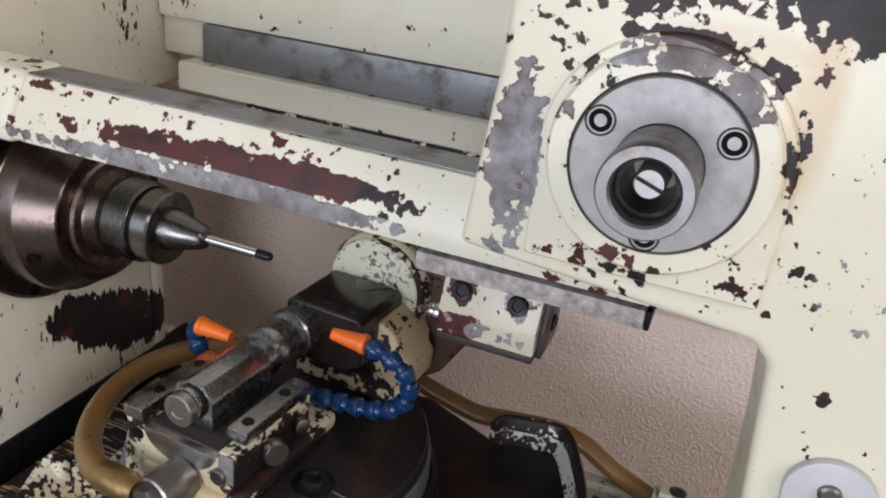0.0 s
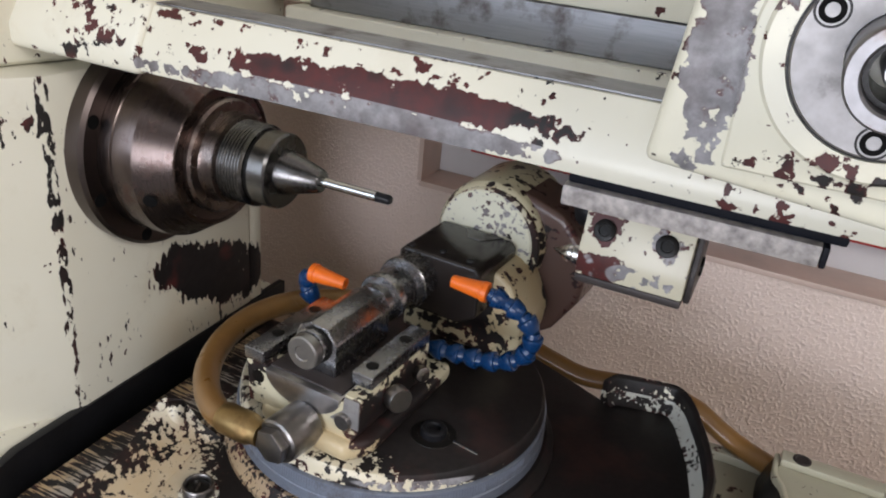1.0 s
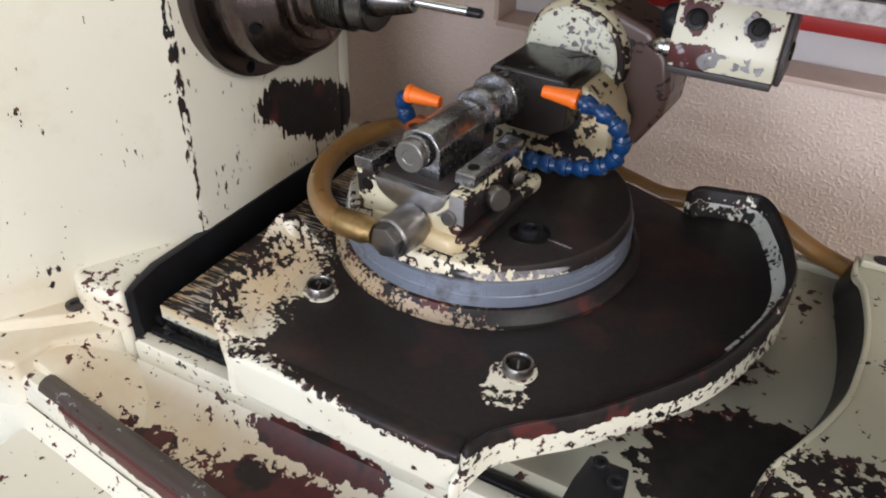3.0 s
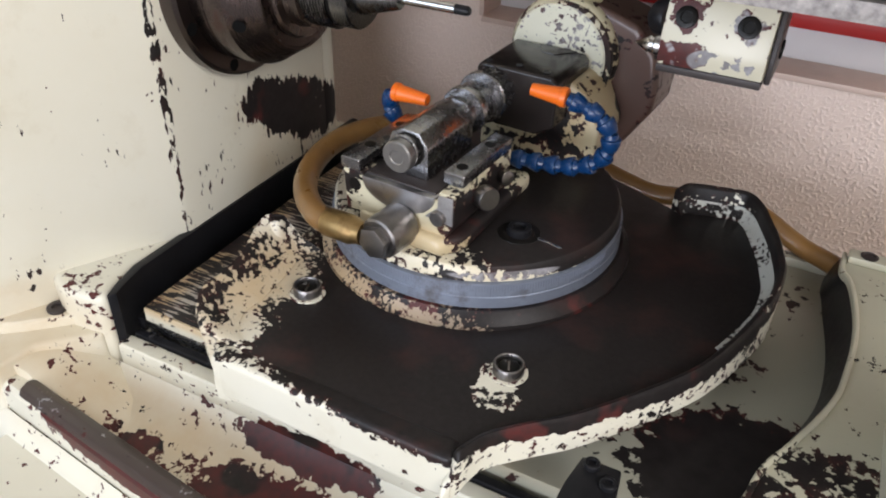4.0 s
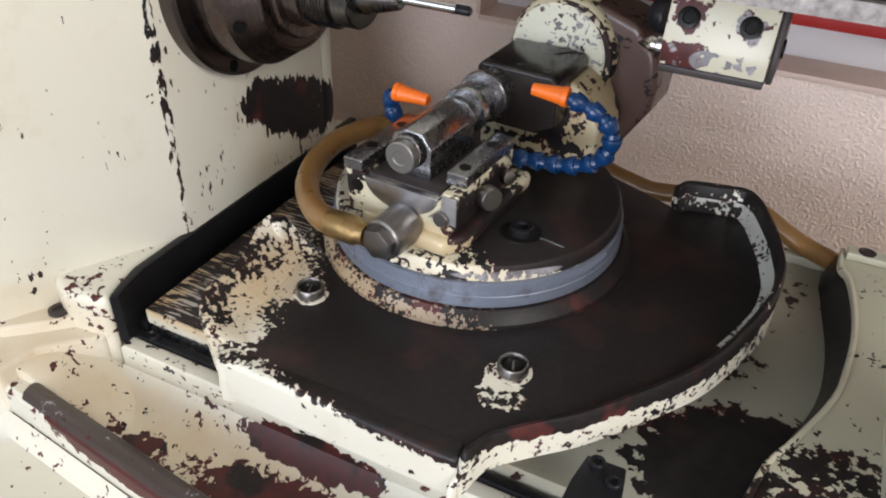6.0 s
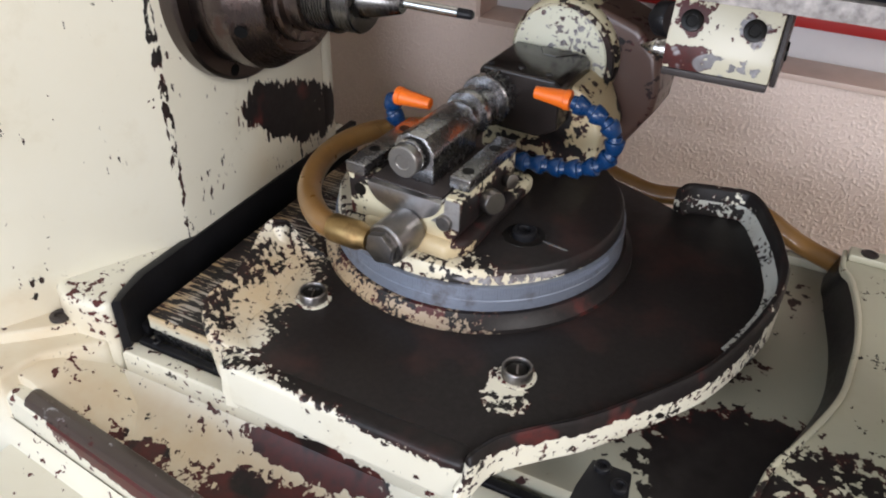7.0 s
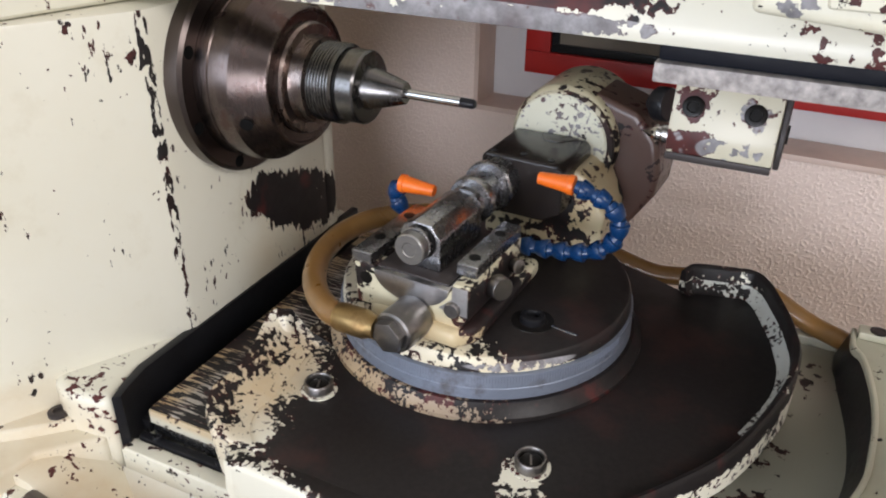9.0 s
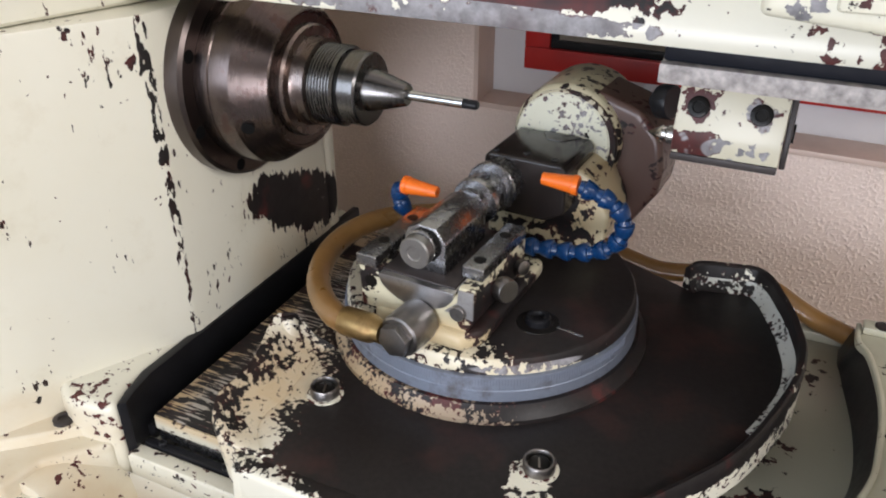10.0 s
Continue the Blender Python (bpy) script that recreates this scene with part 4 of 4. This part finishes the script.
part("pedestal", prism([(-0.036, 0.0412), (-0.034, 0.095), (-0.030, 0.108), (0.036, 0.108), (0.047, 0.100), (0.060, 0.075), (0.058, 0.055), (0.046, 0.0412)], 0.060, 0.108, "y", r=0.004, segments=3), P_HEAD, head)
part("casting", prism([(-0.034, 0.0412), (0.052, 0.0412), (0.064, 0.050), (0.081, 0.078), (0.083, 0.098), (0.078, 0.122), (0.062, 0.140), (0.030, 0.150), (-0.010, 0.148), (-0.032, 0.130)], 0.1082, 0.158, "y", r=0.006, segments=4), P_CAST, head)
part("barrel", lathe([(-0.002, 0.040), (0.0, 0.0420), (0.004, 0.0428), (0.058, 0.0435), (0.064, 0.040), (0.064, 0.0)], (0.008, 0.102, 0.112), (0, 1, 0), 80), P_HEAD, head)
part("face_ring", lathe([(0, 0.0405), (0.0024, 0.0405), (0.0030, 0.0398), (0.0030, 0)], (0.0092, 0.1000, 0.1112), (0, -1, 0), 80), old_paint("face_ring_paint", 0.47, 60, red=0.55, grey=0.8, colour=(0.5, 0.46, 0.34)), head, "brown rubbed ring")
part("face_cap", lathe([(0, 0.0375), (0.003, 0.0375), (0.0042, 0.0362), (0.0042, 0)], (0.007, 0.1000, 0.112), (0, -1, 0), 80), old_paint("cap_paint", 0.585, 75, fine=0.66, red=0.8, grey=0.40, colour=(0.68, 0.68, 0.56)), head)
ARM = plain("oily_arm_iron", (0.024, 0.019, 0.017), 0.22, 0.35, 34, 0.15, spec=0.4)
arm = [(-0.0285, 0.090), (-0.0285, 0.1150), (-0.0255, 0.1185), (0.030, 0.1185), (0.034, 0.1145), (0.034, 0.082), (0.020, 0.074), (-0.012, 0.074)]
part("arm", prism(arm, 0.036, 0.0945, "y", r=0.0022, segments=3), ARM, head, "dark oily iron top arm")
part("arm_inlay", prism([(-0.006, 0.093), (0.002, 0.0785), (0.012, 0.078), (0.024, 0.093)], 0.1184, 0.1191, r=0.0003), metal("grey_inlay", (0.2, 0.2, 0.2), 0.4, 0.2), head)
for x, y in ((-0.022, 0.042), (0.022, 0.044), (0.0, 0.046)):
    part("plug", lathe([(0, 0.0026), (0.0008, 0.0024), (0.0008, 0.0012), (0.0003, 0)], (x, y, 0.1184), (0, 0, 1), 16), BLACK, head)
part("knob", lathe([(0, 0.0055), (0.006, 0.0055), (0.006, 0.0118), (0.0075, 0.0125), (0.016, 0.0125), (0.0175, 0.0115), (0.0175, 0)], (0.066, 0.122, 0.146), Vector((0.90, -0.36, 0.16)), 36), BLACK, head, "black knurled knob")

# hose union on the front of the fixture, hose round the back
hose = thing("coolant_hose", "amber coolant hose with brass ferrule and steel union", "hose", pose(DX, 0, 0))
part("union", lathe([(0, 0.0140), (0.020, 0.0140), (0.0225, 0.0136), (0.0235, 0.0124), (0.0235, 0)], (-0.0150, -0.0890, 0.0560), Vector((-0.15, -1, -0.02)), 48), SCREW, hose)
hexa = [(0.0110 * math.cos(a), 0.0110 * math.sin(a)) for a in [math.pi / 3 * i + 0.3 for i in range(6)]]
hx = part("hexagon", rounded(prism(hexa, 0, 0.0060), 0.0009, 2), SCREW, hose)
hx.matrix_basis = Matrix.Translation((-0.0185, -0.1123, 0.0555)) @ Vector((-0.15, -1, -0.02)).to_track_quat("Z", "Y").to_matrix().to_4x4()
line = smooth_line([(-0.052, -0.109, 0.0540), (-0.067, -0.105, 0.0535), (-0.085, -0.092, 0.054), (-0.102, -0.070, 0.053), (-0.114, -0.040, 0.053), (-0.118, -0.006, 0.052), (-0.110, 0.028, 0.050), (-0.092, 0.056, 0.046), (-0.064, 0.085, 0.040), (-0.040, 0.120, 0.030), (0.0, 0.160, 0.008), (0.040, 0.168, -0.0095), (0.065, 0.170, -0.0175), (0.0915, 0.172, -0.0235), (0.125, 0.174, -0.020), (0.160, 0.175, -0.017), (0.185, 0.174, -0.021), (0.206, 0.170, -0.0300), (0.2235, 0.166, -0.0360), (0.2440, 0.158, -0.0380), (0.2560, 0.150, -0.0380)], 10)
part("tube", pipe(line, 0.0082, 24), TUBE, hose, smooth=80)
part("ferrule", lathe([(0, 0.0088), (0.002, 0.0094), (0.021, 0.0094), (0.023, 0.0086), (0.0255, 0.0075), (0.030, 0.0075)], (-0.0590, -0.1075, 0.0537), Vector((0.99, -0.10, 0.05)), 32), BRASS, hose, "brass ferrule")


def jointed(name, pts, tip, count):
    """Blue jointed coolant pipe with an orange nozzle."""
    th = thing(name, "blue jointed coolant pipe with an orange nozzle", "coolant nozzle", pose(DX, 0, 0), group="coolant nozzles")
    ln = smooth_line(pts, 40)
    acc, tot = [0.0], 0.0
    for a, c in zip(ln, ln[1:]):
        tot += (c - a).length
        acc.append(tot)

    def at(s):
        s = max(0, min(tot, s))
        for i in range(len(acc) - 1):
            if acc[i + 1] >= s:
                return ln[i].lerp(ln[i + 1], (s - acc[i]) / max(1e-9, acc[i + 1] - acc[i]))
        return ln[-1]

    step = tot / count
    for k in range(count):
        p, q = at(k * step), at((k + 1) * step)
        d = (q - p).normalized()
        part("joint", lathe([(-0.0006, 0.0042), (0.0008, 0.0050), (step * 0.30, 0.0062), (step * 0.58, 0.0069), (step * 0.66, 0.0067), (step * 0.70, 0.0050), (step * 0.95, 0.0042)], p, d, 20), BLUE, th)
    p, q = ln[-1], Vector(tip)
    d = (q - p).normalized()
    L = (q - p).length
    part("nozzle", lathe([(-0.0005, 0.0050), (0, 0.0066), (0.0035, 0.0068), (0.004, 0.0061), (L * 0.95, 0.0042), (L, 0.0040), (L, 0.0022), (L * 0.8, 0.002), (L * 0.8, 0)], p, d, 28), ORANGE, th, "orange tapered nozzle")
    return th


jointed("coolant_nozzle", [(0.004, 0.010, 0.0640), (0.024, 0.011, 0.0660), (0.041, 0.011, 0.0672), (0.057, 0.011, 0.0690), (0.0725, 0.011, 0.0740), (0.0825, 0.011, 0.0830), (0.0858, 0.011, 0.0955), (0.0812, 0.011, 0.1065), (0.0708, 0.011, 0.1125), (0.0595, 0.011, 0.1160), (0.0520, 0.010, 0.1185)], (0.0275, 0.0095, 0.1195), 11)
jointed("coolant_nozzle", [(-0.046, 0.004, 0.064), (-0.058, 0.003, 0.0690), (-0.0705, 0.002, 0.0770), (-0.0785, 0.001, 0.0890), (-0.0715, 0.000, 0.0995)], (-0.0450, 0.000, 0.0985), 4)

# ---- guard over the slide's far end ----
guard = thing("slide_guard", "cream sheet guard with a black curved edge and worn brown patch", "guard")
edge = [(0.2190, -0.1480), (0.2205, -0.1300), (0.2255, -0.1065), (0.2375, -0.0800), (0.2507, -0.0469), (0.2575, -0.0230), (0.2605, 0.0033), (0.2625, 0.0300), (0.2620, 0.0563), (0.2590, 0.0830), (0.2545, 0.1060), (0.2480, 0.1200), (0.2480, 0.1440)]
toe = [(0.2180, -0.1180), (0.2190, -0.1050), (0.2225, -0.0850), (0.2310, -0.0500), (0.2420, -0.0120), (0.2480, 0.0200), (0.2480, 0.0480), (0.2430, 0.0800), (0.2370, 0.1030), (0.2330, 0.1200), (0.2330, 0.1320), (0.2350, 0.1420), (0.2360, 0.1560)]
el = [Vector((p.x, p.y)) for p in smooth_line([(x, y, 0) for x, y in edge], 4)]
tl = [Vector((p.x, p.y)) for p in smooth_line([(x, y, 0) for x, y in toe], 4)]
P_GUARD = old_paint("guard_paint", 0.68, 64, fine=0.84, worn=[((0.265, -0.135, -0.02), (0.085, 0.075, 0.02), 0.26)], red=0.85, grey=0.70, colour=(0.50, 0.485, 0.375))
part("sheet", rounded(prism([(v.x, v.y) for v in el] + [(0.6, 0.144), (0.6, -0.148)], -0.0235, -0.0185), 0.0012, 2), P_GUARD, guard)
wiper = bmesh.new()
rows = []
for a, c in zip(el, tl):
    c = c.lerp(a, 0.50)
    m = a.lerp(c, 0.5)
    rows.append([wiper.verts.new(v) for v in ((a.x + 0.001, a.y, -0.0190), (m.x, m.y - 0.003, -0.031), (c.x, c.y, -0.0496), (c.x + 0.004, c.y, -0.0496), (a.x + 0.006, a.y, -0.0236))])
for a, c in zip(rows, rows[1:]):
    for k in range(5):
        wiper.faces.new((a[k], a[(k + 1) % 5], c[(k + 1) % 5], c[k]))
wiper.faces.new(rows[0])
wiper.faces.new(rows[-1])
part("edge_strip", wiper, BLACK, guard, "black rubber edge", smooth=50)
part("edge_lip", ribbon([(v.x, v.y) for v in el], -1, 0.0035, lambda t: -0.0184, lambda t: -0.0160), P_GUARD, guard, "rolled cream lip")
part("back_wall", box(0.252, 0.6, 0.132, 0.146, -0.0184, -0.012, 0.002), P_GUARD, guard)
part("hose_port", lathe([(0, 0.0065), (0.0008, 0.0065), (0.0012, 0.0045), (0.0005, 0.004), (0.0005, 0)], (0.266, 0.139, -0.0122), (0, 0, 1), 28), IRON, guard)
